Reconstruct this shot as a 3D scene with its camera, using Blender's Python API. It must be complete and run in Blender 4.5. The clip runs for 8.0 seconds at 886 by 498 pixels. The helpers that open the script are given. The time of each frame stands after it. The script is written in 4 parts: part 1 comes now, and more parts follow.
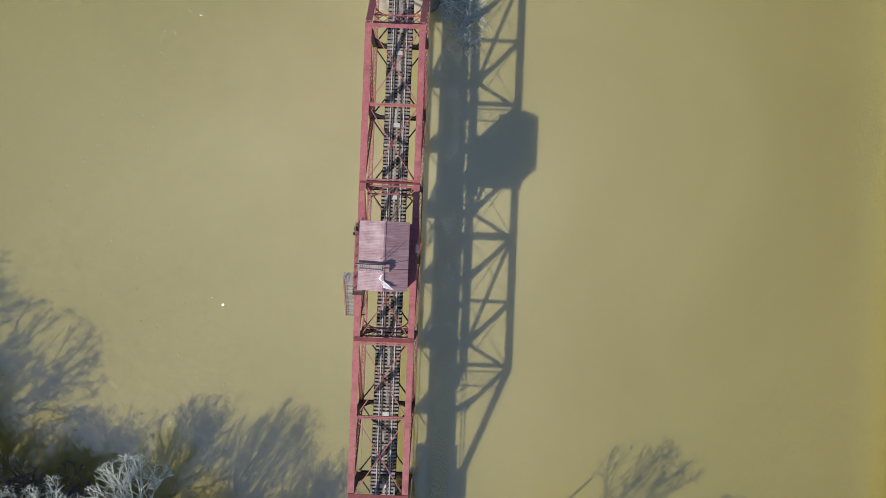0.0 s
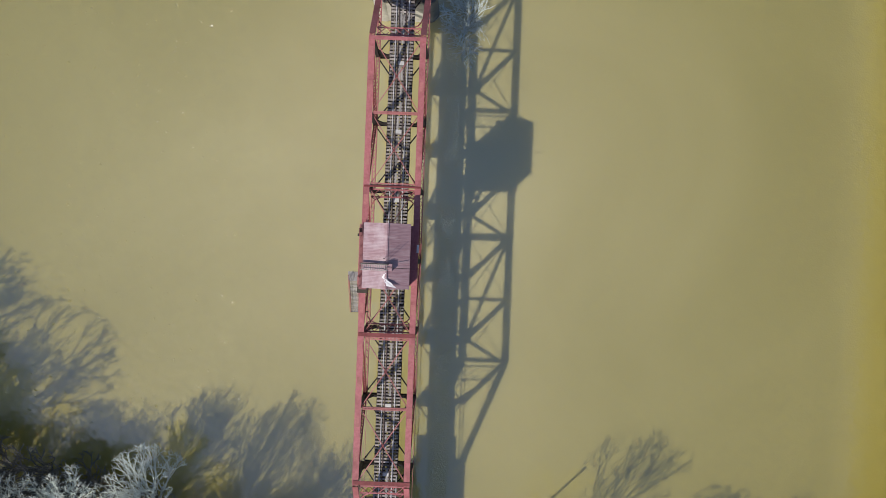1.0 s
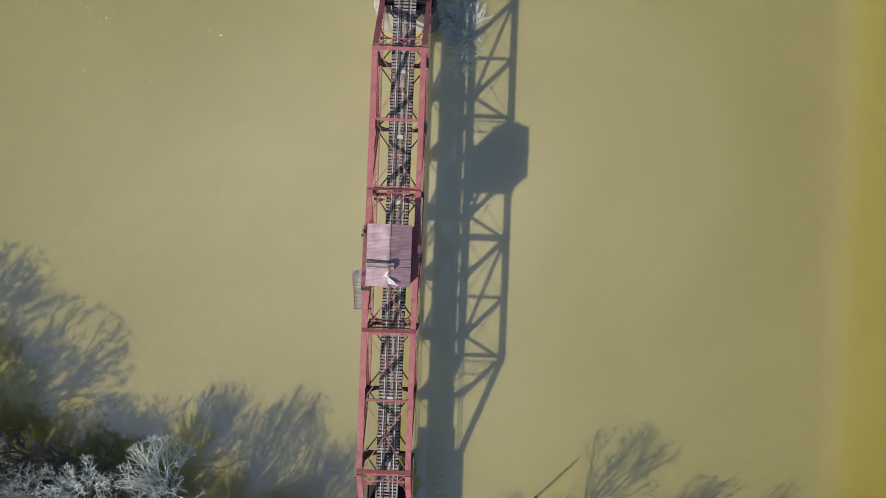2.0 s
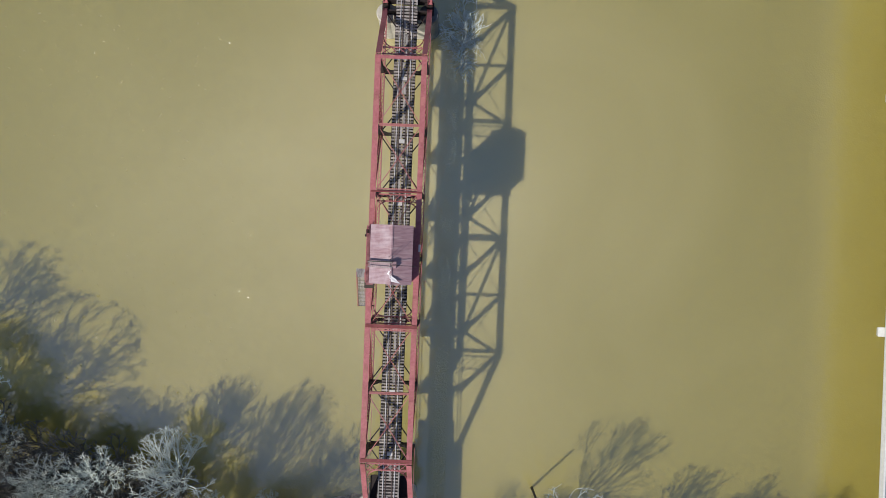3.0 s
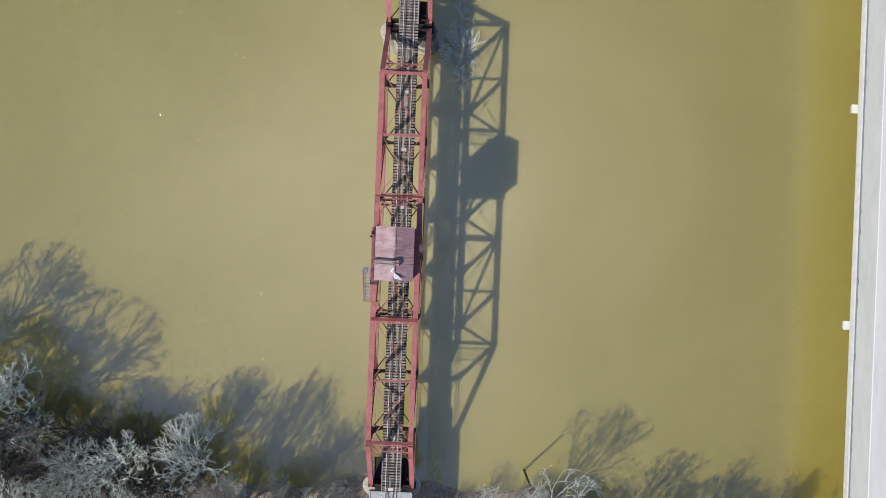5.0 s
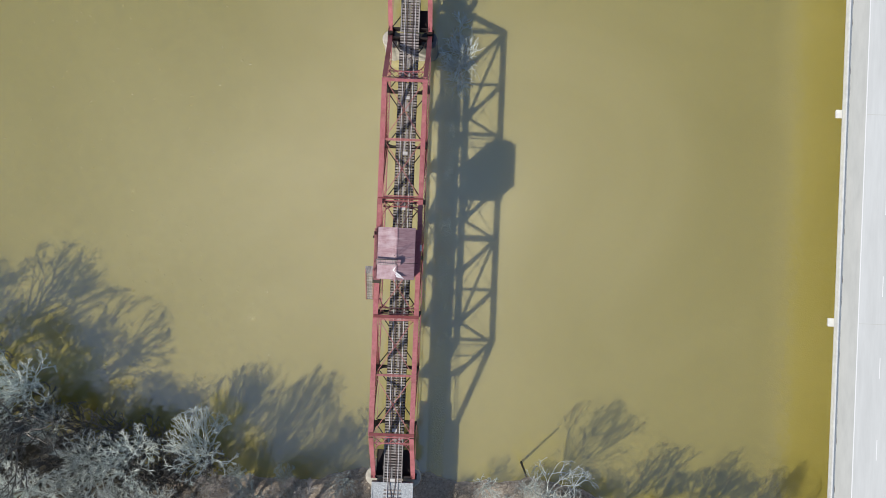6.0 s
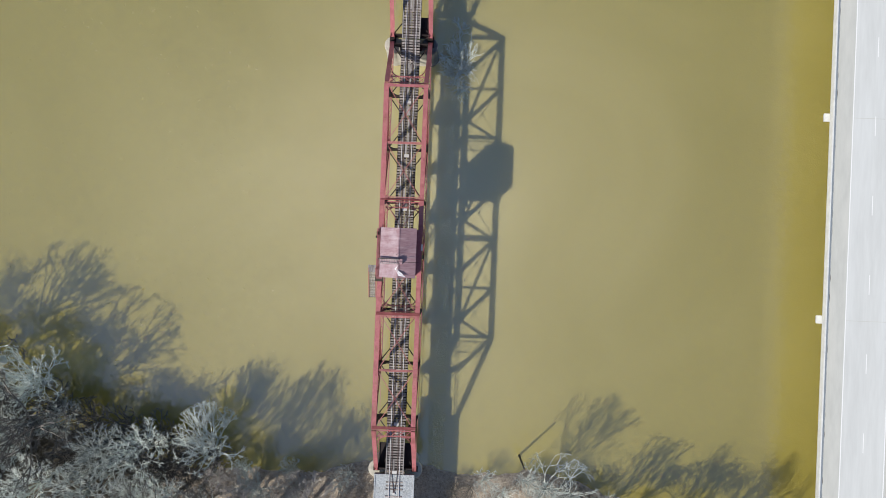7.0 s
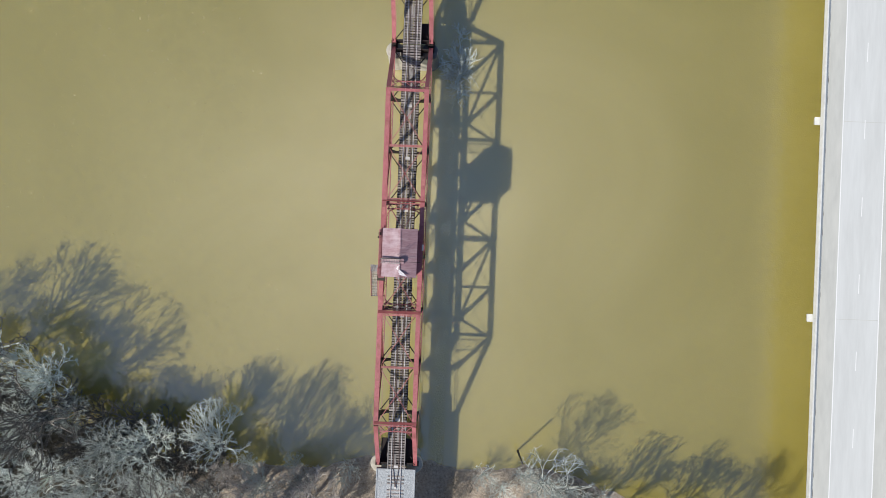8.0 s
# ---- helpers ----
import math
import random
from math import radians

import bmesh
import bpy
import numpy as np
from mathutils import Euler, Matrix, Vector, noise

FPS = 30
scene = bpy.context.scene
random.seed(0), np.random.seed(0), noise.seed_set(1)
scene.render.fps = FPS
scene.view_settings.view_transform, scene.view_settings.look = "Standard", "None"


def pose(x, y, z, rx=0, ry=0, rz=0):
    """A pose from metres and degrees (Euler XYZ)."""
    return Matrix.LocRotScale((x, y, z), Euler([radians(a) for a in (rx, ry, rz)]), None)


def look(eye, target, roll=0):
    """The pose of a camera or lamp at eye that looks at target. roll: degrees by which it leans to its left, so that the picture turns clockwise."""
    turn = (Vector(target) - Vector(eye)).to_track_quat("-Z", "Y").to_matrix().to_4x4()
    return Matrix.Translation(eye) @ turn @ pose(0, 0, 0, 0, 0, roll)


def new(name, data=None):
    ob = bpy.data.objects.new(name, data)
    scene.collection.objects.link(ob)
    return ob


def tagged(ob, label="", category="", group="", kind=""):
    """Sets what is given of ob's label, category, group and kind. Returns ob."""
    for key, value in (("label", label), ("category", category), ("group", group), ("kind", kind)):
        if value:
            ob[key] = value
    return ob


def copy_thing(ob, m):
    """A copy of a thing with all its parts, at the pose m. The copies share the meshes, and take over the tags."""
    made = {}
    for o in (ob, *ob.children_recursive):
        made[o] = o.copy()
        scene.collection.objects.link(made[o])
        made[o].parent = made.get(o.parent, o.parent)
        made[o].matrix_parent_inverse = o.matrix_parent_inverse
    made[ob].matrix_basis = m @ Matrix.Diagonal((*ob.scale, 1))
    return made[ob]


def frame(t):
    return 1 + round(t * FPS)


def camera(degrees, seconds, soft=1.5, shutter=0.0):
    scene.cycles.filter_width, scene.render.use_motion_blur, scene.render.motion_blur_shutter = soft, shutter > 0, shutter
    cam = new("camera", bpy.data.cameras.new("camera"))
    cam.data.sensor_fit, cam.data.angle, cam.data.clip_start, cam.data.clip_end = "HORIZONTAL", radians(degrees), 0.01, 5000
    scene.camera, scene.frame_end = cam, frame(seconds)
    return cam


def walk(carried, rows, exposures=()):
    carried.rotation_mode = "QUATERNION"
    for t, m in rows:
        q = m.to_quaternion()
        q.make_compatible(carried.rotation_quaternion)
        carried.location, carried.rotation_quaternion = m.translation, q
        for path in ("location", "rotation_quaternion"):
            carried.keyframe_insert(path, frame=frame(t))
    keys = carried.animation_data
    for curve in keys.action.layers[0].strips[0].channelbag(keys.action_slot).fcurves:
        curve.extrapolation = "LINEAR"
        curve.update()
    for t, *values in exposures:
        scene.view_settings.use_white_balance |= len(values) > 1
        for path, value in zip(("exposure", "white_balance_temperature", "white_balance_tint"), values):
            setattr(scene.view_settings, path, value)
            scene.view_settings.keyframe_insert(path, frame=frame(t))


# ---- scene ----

cam = camera(56.0, 8.0, soft=0.8)
# seconds, place, turn about x, y, z in degrees; the camera looks straight down while it climbs
ROWS = [
    (0, 5.743, 1.488, 104.652, 0.018, -0.030, 2.199),
    (0.5, 5.777, 1.520, 107.167, 0.012, -0.020, 2.175),
    (1, 5.808, 1.525, 109.649, 0.012, -0.018, 2.163),
    (1.5, 5.848, 1.516, 112.053, 0.018, -0.018, 2.176),
    (3, 5.882, 1.458, 119.088, 0.004, -0.025, 2.216),
    (3.5, 5.914, 1.441, 121.322, 0.004, -0.025, 2.222),
    (4, 5.989, 1.441, 123.638, -0.002, -0.009, 2.219),
    (4.5, 6.056, 1.446, 126.003, -0.003, -0.002, 2.223),
    (6, 6.139, 1.428, 133.107, -0.000, 0.003, 2.214),
    (6.5, 6.167, 1.404, 135.231, -0.012, 0.021, 2.202),
    (7, 6.172, 1.407, 137.148, -0.023, 0.035, 2.191),
    (7.5, 6.162, 1.416, 138.867, -0.018, 0.035, 2.188),
    (8, 6.144, 1.404, 140.452, -0.013, 0.038, 2.194),
]
walk(cam, [(t, pose(x, y, z, a, b, c)) for t, x, y, z, a, b, c in ROWS],
     exposures=[(0.0, -0.24), (4.0, -0.22), (6.0, -0.17), (8.0, -0.14)])

# ---- sky and sun ----
SUN_WAY = Vector((0.674, 0.665, -1.0))
world = bpy.data.worlds.new("world")
scene.world = world
world.use_nodes = True
wt = world.node_tree
sky = wt.nodes.new("ShaderNodeTexSky")
sky.sky_type, sky.sun_disc = "NISHITA", False
sky.sun_elevation, sky.sun_rotation = radians(46.5), radians(225.5)
wt.links.new(sky.outputs[0], wt.nodes["Background"].inputs[0])
sky.ozone_density, sky.air_density, sky.dust_density = 3.6, 1.0, 0.8
wt.nodes["Background"].inputs[1].default_value = 0.115
sun = new("sun", bpy.data.lights.new("sun", "SUN"))
sun.data.energy, sun.data.angle, sun.data.color = 4.6, radians(0.5), (1.0, 0.95, 0.86)
sun.matrix_world = look((0, 0, 0), SUN_WAY)


# ---- materials ----
def material(name, dark, light, scale=1.0, rough=0.7, metal=0.0, bump=0.2, bump_scale=None, stain=None, stain_scale=0.3,
             stain_amount=0.5, spread=0.0, ior=1.45, stretch=(1, 1, 1)):
    """Two colours mixed by grain, a stain by a broad noise, a bump by the grain, and a spread of brightness from piece to piece."""
    m = bpy.data.materials.new(name)
    m.use_nodes = True
    t = m.node_tree
    n, l = t.nodes, t.links
    b = n["Principled BSDF"]
    b.inputs["Metallic"].default_value = metal
    b.inputs["IOR"].default_value = ior
    co = n.new("ShaderNodeNewGeometry")
    mp = n.new("ShaderNodeMapping")
    mp.inputs["Scale"].default_value = stretch
    l.new(co.outputs["Position"], mp.inputs["Vector"])
    g = n.new("ShaderNodeTexNoise")
    g.inputs["Scale"].default_value, g.inputs["Detail"].default_value, g.inputs["Roughness"].default_value = scale, 8, 0.65
    l.new(mp.outputs[0], g.inputs["Vector"])
    r = n.new("ShaderNodeValToRGB")
    r.color_ramp.elements[0].position, r.color_ramp.elements[1].position = 0.3, 0.7
    r.color_ramp.elements[0].color, r.color_ramp.elements[1].color = (*dark, 1), (*light, 1)
    l.new(g.outputs["Fac"], r.inputs[0])
    out = r.outputs[0]
    if stain:
        s = n.new("ShaderNodeTexNoise")
        s.inputs["Scale"].default_value, s.inputs["Detail"].default_value = stain_scale, 6
        l.new(mp.outputs[0], s.inputs["Vector"])
        k = n.new("ShaderNodeMapRange")
        k.inputs["From Min"].default_value, k.inputs["From Max"].default_value = 0.5, 0.72
        k.inputs["To Max"].default_value = stain_amount
        l.new(s.outputs["Fac"], k.inputs["Value"])
        x = n.new("ShaderNodeMix")
        x.data_type = "RGBA"
        x.inputs["B"].default_value = (*stain, 1)
        l.new(k.outputs[0], x.inputs["Factor"])
        l.new(out, x.inputs["A"])
        out = x.outputs["Result"]
    if spread:
        o = n.new("ShaderNodeObjectInfo")
        v = n.new("ShaderNodeMapRange")
        v.inputs["To Min"].default_value, v.inputs["To Max"].default_value = 1 - spread, 1 + spread
        l.new(o.outputs["Random"], v.inputs["Value"])
        h = n.new("ShaderNodeHueSaturation")
        l.new(v.outputs[0], h.inputs["Value"])
        l.new(out, h.inputs["Color"])
        out = h.outputs[0]
    l.new(out, b.inputs["Base Color"])
    rr = n.new("ShaderNodeMapRange")
    rr.inputs["To Min"].default_value, rr.inputs["To Max"].default_value = max(rough - 0.12, 0.02), min(rough + 0.12, 1)
    l.new(g.outputs["Fac"], rr.inputs["Value"])
    l.new(rr.outputs[0], b.inputs["Roughness"])
    if bump:
        u = n.new("ShaderNodeBump")
        u.inputs["Strength"].default_value, u.inputs["Distance"].default_value = bump, 0.05
        if bump_scale:
            w = n.new("ShaderNodeTexNoise")
            w.inputs["Scale"].default_value, w.inputs["Detail"].default_value = bump_scale, 4
            l.new(mp.outputs[0], w.inputs["Vector"])
            l.new(w.outputs["Fac"], u.inputs["Height"])
        else:
            l.new(g.outputs["Fac"], u.inputs["Height"])
        l.new(u.outputs[0], b.inputs["Normal"])
    return m


STEEL = material("red_oxide_paint", (0.33, 0.095, 0.102), (0.46, 0.16, 0.17), 3.0, 0.55, 0.0, 0.15, None, (0.16, 0.05, 0.04), 0.5, 0.6, 0.08)
STEEL_LIGHT = material("faded_red_paint", (0.36, 0.12, 0.115), (0.46, 0.18, 0.17), 5.0, 0.6, 0.0, 0.1, None, (0.22, 0.08, 0.06), 0.7, 0.5, 0.1)
STRUT_RED = material("maroon_steel", (0.13, 0.022, 0.024), (0.22, 0.045, 0.046), 3.0, 0.6, 0.0, 0.15, None, (0.32, 0.1, 0.1), 0.8, 0.4, 0.08)
# near-black: shade on the posts and floor is put into this colour
STEEL_DARK = material("shade_dark_steel", (0.011, 0.008, 0.008), (0.034, 0.021, 0.02), 4.0, 0.75, 0.0, 0.2)
ROOFING = material("weathered_purple_roofing", (0.275, 0.155, 0.172), (0.41, 0.26, 0.285), 2.2, 0.5, 0.0, 0.08, None, (0.5, 0.36, 0.37), 0.9, 0.7, 0.06, 1.45, (0.25, 4, 1))
CLADDING = material("purple_red_cladding", (0.20, 0.075, 0.08), (0.28, 0.12, 0.125), 4.0, 0.6)
TIE_WOOD = material("weathered_tie_timber", (0.135, 0.115, 0.108), (0.46, 0.412, 0.39), 7.0, 0.85, 0.0, 0.4, None, (0.04, 0.036, 0.036), 1.6, 0.85, 0.35, 1.45, (0.4, 2, 1))
PLANK_WOOD = material("grey_walk_boards", (0.20, 0.185, 0.18), (0.42, 0.395, 0.38), 6.0, 0.85, 0.0, 0.4, None, (0.07, 0.06, 0.055), 1.4, 0.8, 0.3, 1.45, (3, 0.5, 1))
RAIL_STEEL = material("polished_rail_steel", (0.46, 0.43, 0.43), (0.68, 0.65, 0.65), 5.0, 0.4, 0.15, 0.05)
RUST = material("rusty_guard_rail", (0.08, 0.055, 0.05), (0.18, 0.13, 0.12), 9.0, 0.6, 0.4, 0.1)
PLATE = material("bare_grating_plate", (0.46, 0.44, 0.43), (0.66, 0.64, 0.62), 6.0, 0.5, 0.2, 0.1)
CONCRETE = material("pier_concrete", (0.40, 0.37, 0.31), (0.58, 0.54, 0.46), 2.0, 0.85, 0.0, 0.3, None, (0.25, 0.22, 0.17), 0.6, 0.6)
# concrete with the truss's shade put into its colour, for one column
SHADED_CONCRETE = material("shaded_concrete", (0.055, 0.06, 0.065), (0.14, 0.15, 0.155), 1.6, 0.6, 0.0, 0.3, None, (0.3, 0.3, 0.3), 0.9, 0.5)
BALLAST = material("pale_ballast", (0.20, 0.215, 0.225), (0.62, 0.65, 0.67), 9.0, 0.9, 0.0, 0.9, 14.0, (0.30, 0.29, 0.28), 0.8, 0.5)
ROAD = material("pale_concrete_deck", (0.565, 0.572, 0.555), (0.64, 0.648, 0.63), 0.5, 0.8, 0.0, 0.1, 6.0, (0.72, 0.735, 0.725), 0.12, 0.6, 0.0, 1.45, (2.5, 0.25, 1))
SHOULDER = material("beige_concrete_shoulder", (0.49, 0.49, 0.455), (0.57, 0.57, 0.53), 0.6, 0.85, 0.0, 0.1, 6.0, (0.62, 0.61, 0.56), 0.2, 0.6, 0.0, 1.45, (2.0, 0.4, 1))
PARAPET = material("parapet_concrete", (0.63, 0.63, 0.60), (0.77, 0.77, 0.73), 1.5, 0.8, 0.0, 0.15, None, (0.5, 0.5, 0.52), 0.6, 0.4)
PAINT = material("white_road_paint", (0.78, 0.78, 0.77), (0.86, 0.86, 0.85), 5.0, 0.7, 0.0, 0.05)
WHITE = material("white_sheet", (0.74, 0.69, 0.70), (0.87, 0.82, 0.83), 5.0, 0.7)
BARK = material("pale_grey_bark", (0.52, 0.56, 0.52), (0.82, 0.86, 0.81), 6.0, 0.85, 0.0, 0.3, None, (0.30, 0.31, 0.27), 0.4, 0.5, 0.25)
BARK_PINK = material("pinkish_grey_bark", (0.40, 0.36, 0.33), (0.66, 0.61, 0.57), 6.0, 0.85, 0.0, 0.3, None, (0.25, 0.22, 0.19), 0.4, 0.5, 0.2)
BARK_DARK = material("grey_brown_bark", (0.14, 0.13, 0.115), (0.32, 0.30, 0.275), 6.0, 0.85, 0.0, 0.3, None, (0.10, 0.10, 0.07), 0.4, 0.5, 0.2)
EARTH = material("leaf_litter_earth", (0.22, 0.165, 0.125), (0.66, 0.56, 0.44), 2.5, 0.95, 0.0, 0.8, 7.0, (0.12, 0.095, 0.06), 0.22, 0.6)
STRAW = material("dry_grass", (0.36, 0.30, 0.24), (0.72, 0.64, 0.54), 2.0, 0.9, 0.0, 0.0)
# both twig colours kept dark to read as shade between the pale crowns
TWIGS = material("dark_twig_bark", (0.08, 0.075, 0.065), (0.2, 0.19, 0.17), 6.0, 0.85, 0.0, 0.3)
DULL_TWIGS = material("grey_twig_bark", (0.09, 0.085, 0.075), (0.20, 0.19, 0.175), 6.0, 0.85, 0.0, 0.3)
ROT = material("dark_wet_timber", (0.03, 0.024, 0.018), (0.075, 0.06, 0.045), 6.0, 0.8, 0.0, 0.3)


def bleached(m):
    """Paint worn down to a pale primer in ragged patches; the western slope, towards the sun, is painted paler."""
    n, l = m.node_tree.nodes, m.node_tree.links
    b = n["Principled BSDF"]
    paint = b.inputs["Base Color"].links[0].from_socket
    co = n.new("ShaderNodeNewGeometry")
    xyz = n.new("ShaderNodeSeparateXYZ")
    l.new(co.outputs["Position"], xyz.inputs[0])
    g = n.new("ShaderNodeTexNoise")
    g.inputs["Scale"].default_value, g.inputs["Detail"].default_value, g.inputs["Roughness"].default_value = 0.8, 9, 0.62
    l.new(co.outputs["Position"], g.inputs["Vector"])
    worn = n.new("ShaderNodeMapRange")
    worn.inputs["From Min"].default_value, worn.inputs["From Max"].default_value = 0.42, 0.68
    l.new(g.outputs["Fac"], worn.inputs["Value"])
    # this mask lifts the sunward slope's tone, on top of the wear
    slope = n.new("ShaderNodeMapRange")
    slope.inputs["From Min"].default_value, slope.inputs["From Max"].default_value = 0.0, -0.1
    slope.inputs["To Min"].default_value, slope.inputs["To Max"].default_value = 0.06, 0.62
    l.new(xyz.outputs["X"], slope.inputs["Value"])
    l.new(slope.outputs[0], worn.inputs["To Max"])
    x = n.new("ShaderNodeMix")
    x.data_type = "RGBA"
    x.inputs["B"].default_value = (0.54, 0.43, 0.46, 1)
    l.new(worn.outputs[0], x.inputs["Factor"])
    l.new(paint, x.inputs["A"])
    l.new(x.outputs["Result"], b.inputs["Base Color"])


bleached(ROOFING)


def shaded_mud_ground(m):
    """West of the clearing the bank is a flooded wood: olive mud, darkened by painted-in tree shade, in place of dry
    litter.
    """
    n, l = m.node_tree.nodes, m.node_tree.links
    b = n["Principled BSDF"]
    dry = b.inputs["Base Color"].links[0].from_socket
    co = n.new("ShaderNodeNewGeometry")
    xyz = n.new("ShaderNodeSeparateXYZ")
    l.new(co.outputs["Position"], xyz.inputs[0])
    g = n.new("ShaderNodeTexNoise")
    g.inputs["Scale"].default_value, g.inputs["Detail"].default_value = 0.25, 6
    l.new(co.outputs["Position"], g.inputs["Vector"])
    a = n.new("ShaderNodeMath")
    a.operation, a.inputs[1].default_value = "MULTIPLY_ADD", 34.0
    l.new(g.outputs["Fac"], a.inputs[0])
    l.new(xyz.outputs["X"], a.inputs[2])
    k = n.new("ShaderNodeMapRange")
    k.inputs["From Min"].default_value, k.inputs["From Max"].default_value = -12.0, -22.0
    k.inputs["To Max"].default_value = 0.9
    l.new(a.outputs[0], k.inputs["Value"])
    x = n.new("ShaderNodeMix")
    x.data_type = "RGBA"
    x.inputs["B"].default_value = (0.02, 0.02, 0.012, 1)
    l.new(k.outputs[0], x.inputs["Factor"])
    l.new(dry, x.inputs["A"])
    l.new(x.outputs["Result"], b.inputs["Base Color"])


shaded_mud_ground(EARTH)


def water_material():
    """Muddy river: a tan body with broad plumes of silt under a clear, rippled surface."""
    m = bpy.data.materials.new("muddy_water")
    m.use_nodes = True
    t = m.node_tree
    n, l = t.nodes, t.links
    b = n["Principled BSDF"]
    co = n.new("ShaderNodeNewGeometry")
    plume = n.new("ShaderNodeTexNoise")
    plume.inputs["Scale"].default_value, plume.inputs["Detail"].default_value, plume.inputs["Distortion"].default_value = 0.018, 5, 0.8
    l.new(co.outputs["Position"], plume.inputs["Vector"])
    r = n.new("ShaderNodeValToRGB")
    r.color_ramp.elements[0].position, r.color_ramp.elements[1].position = 0.3, 0.7
    r.color_ramp.elements[0].color, r.color_ramp.elements[1].color = (0.276, 0.228, 0.039, 1), (0.330, 0.275, 0.063, 1)
    l.new(plume.outputs["Fac"], r.inputs[0])
    # paler middle: the view's bright centre and dim rim painted into the water
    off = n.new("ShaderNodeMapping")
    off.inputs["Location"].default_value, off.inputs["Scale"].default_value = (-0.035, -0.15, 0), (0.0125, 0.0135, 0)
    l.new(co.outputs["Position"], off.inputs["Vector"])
    bright_blob = n.new("ShaderNodeTexGradient")
    bright_blob.gradient_type = "QUADRATIC_SPHERE"
    l.new(off.outputs[0], bright_blob.inputs["Vector"])
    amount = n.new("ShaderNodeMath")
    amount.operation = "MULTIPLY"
    l.new(bright_blob.outputs["Fac"], amount.inputs[0])
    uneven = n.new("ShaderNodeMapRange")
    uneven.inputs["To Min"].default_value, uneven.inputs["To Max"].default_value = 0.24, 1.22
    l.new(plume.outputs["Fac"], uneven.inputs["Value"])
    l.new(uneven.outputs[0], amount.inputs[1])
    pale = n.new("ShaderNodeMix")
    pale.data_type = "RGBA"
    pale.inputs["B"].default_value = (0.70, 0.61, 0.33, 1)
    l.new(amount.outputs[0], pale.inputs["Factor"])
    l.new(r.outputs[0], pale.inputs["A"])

    def ripple(scale, detail, distortion, strength, distance, below, stretch=(1, 1, 1)):
        mp = n.new("ShaderNodeMapping")
        mp.inputs["Scale"].default_value = stretch
        l.new(co.outputs["Position"], mp.inputs["Vector"])
        k = n.new("ShaderNodeTexNoise")
        k.inputs["Scale"].default_value, k.inputs["Detail"].default_value, k.inputs["Distortion"].default_value = scale, detail, distortion
        l.new(mp.outputs[0], k.inputs["Vector"])
        u = n.new("ShaderNodeBump")
        u.inputs["Strength"].default_value, u.inputs["Distance"].default_value = strength, distance
        l.new(k.outputs["Fac"], u.inputs["Height"])
        if below:
            l.new(below.outputs[0], u.inputs["Normal"])
        return u

    wide = ripple(0.5, 3, 0.0, 0.8, 0.09, None)
    fine = ripple(1.7, 3, 0.6, 0.65, 0.024, wide)
    # single wavelets here and there that catch the sun
    lone = n.new("ShaderNodeTexNoise")
    lone.inputs["Scale"].default_value, lone.inputs["Detail"].default_value = 1.5, 1
    l.new(co.outputs["Position"], lone.inputs["Vector"])
    crest = n.new("ShaderNodeMapRange")
    crest.inputs["From Min"].default_value, crest.inputs["From Max"].default_value = 0.705, 0.89
    l.new(lone.outputs["Fac"], crest.inputs["Value"])
    xyz = n.new("ShaderNodeSeparateXYZ")
    l.new(co.outputs["Position"], xyz.inputs[0])
    reach = n.new("ShaderNodeMapRange")
    reach.inputs["From Min"].default_value, reach.inputs["From Max"].default_value = -15.0, -34.0
    l.new(xyz.outputs["X"], reach.inputs["Value"])
    l.new(reach.outputs[0], crest.inputs["To Max"])
    wavelet = n.new("ShaderNodeBump")
    wavelet.inputs["Strength"].default_value, wavelet.inputs["Distance"].default_value = 1.0, 0.2
    l.new(crest.outputs[0], wavelet.inputs["Height"])
    l.new(fine.outputs[0], wavelet.inputs["Normal"])
    ruffle = ripple(4.5, 2, 0.0, 1.0, 0.04, wavelet)
    chop = ripple(2.0, 4, 2.0, 1.0, 0.35, ruffle, (0.95, 0.9, 1))
    lee = n.new("ShaderNodeMapRange")
    lee.inputs["From Min"].default_value, lee.inputs["From Max"].default_value = 36.0, 60.0
    l.new(xyz.outputs["X"], lee.inputs["Value"])
    l.new(lee.outputs[0], ruffle.inputs["Strength"])
    # the current is stirred where it passes under the railway
    east, west = n.new("ShaderNodeMapRange"), n.new("ShaderNodeMapRange")
    for k, lo, hi in ((west, 4.4, 6.0), (east, 8.0, 7.0)):
        k.interpolation_type = "SMOOTHSTEP"
        k.inputs["From Min"].default_value, k.inputs["From Max"].default_value = lo, hi
        l.new(xyz.outputs["X"], k.inputs["Value"])
    patch = n.new("ShaderNodeTexNoise")
    patch.inputs["Scale"].default_value, patch.inputs["Detail"].default_value = 0.16, 3
    l.new(co.outputs["Position"], patch.inputs["Vector"])
    some = n.new("ShaderNodeMapRange")
    some.inputs["From Min"].default_value, some.inputs["From Max"].default_value = 0.4, 0.62
    some.inputs["To Min"].default_value = 0.2
    l.new(patch.outputs["Fac"], some.inputs["Value"])
    # most of all by the south pier
    south = n.new("ShaderNodeMapRange")
    south.inputs["From Min"].default_value, south.inputs["From Max"].default_value = -12.0, -22.0
    south.inputs["To Max"].default_value = 0.6
    l.new(xyz.outputs["Y"], south.inputs["Value"])
    more = n.new("ShaderNodeMath")
    more.operation, more.use_clamp = "ADD", True
    l.new(some.outputs[0], more.inputs[0])
    l.new(south.outputs[0], more.inputs[1])
    last = more.outputs[0]
    for k in (east, west):
        mul = n.new("ShaderNodeMath")
        mul.operation = "MULTIPLY"
        l.new(last, mul.inputs[0])
        l.new(k.outputs[0], mul.inputs[1])
        last = mul.outputs[0]
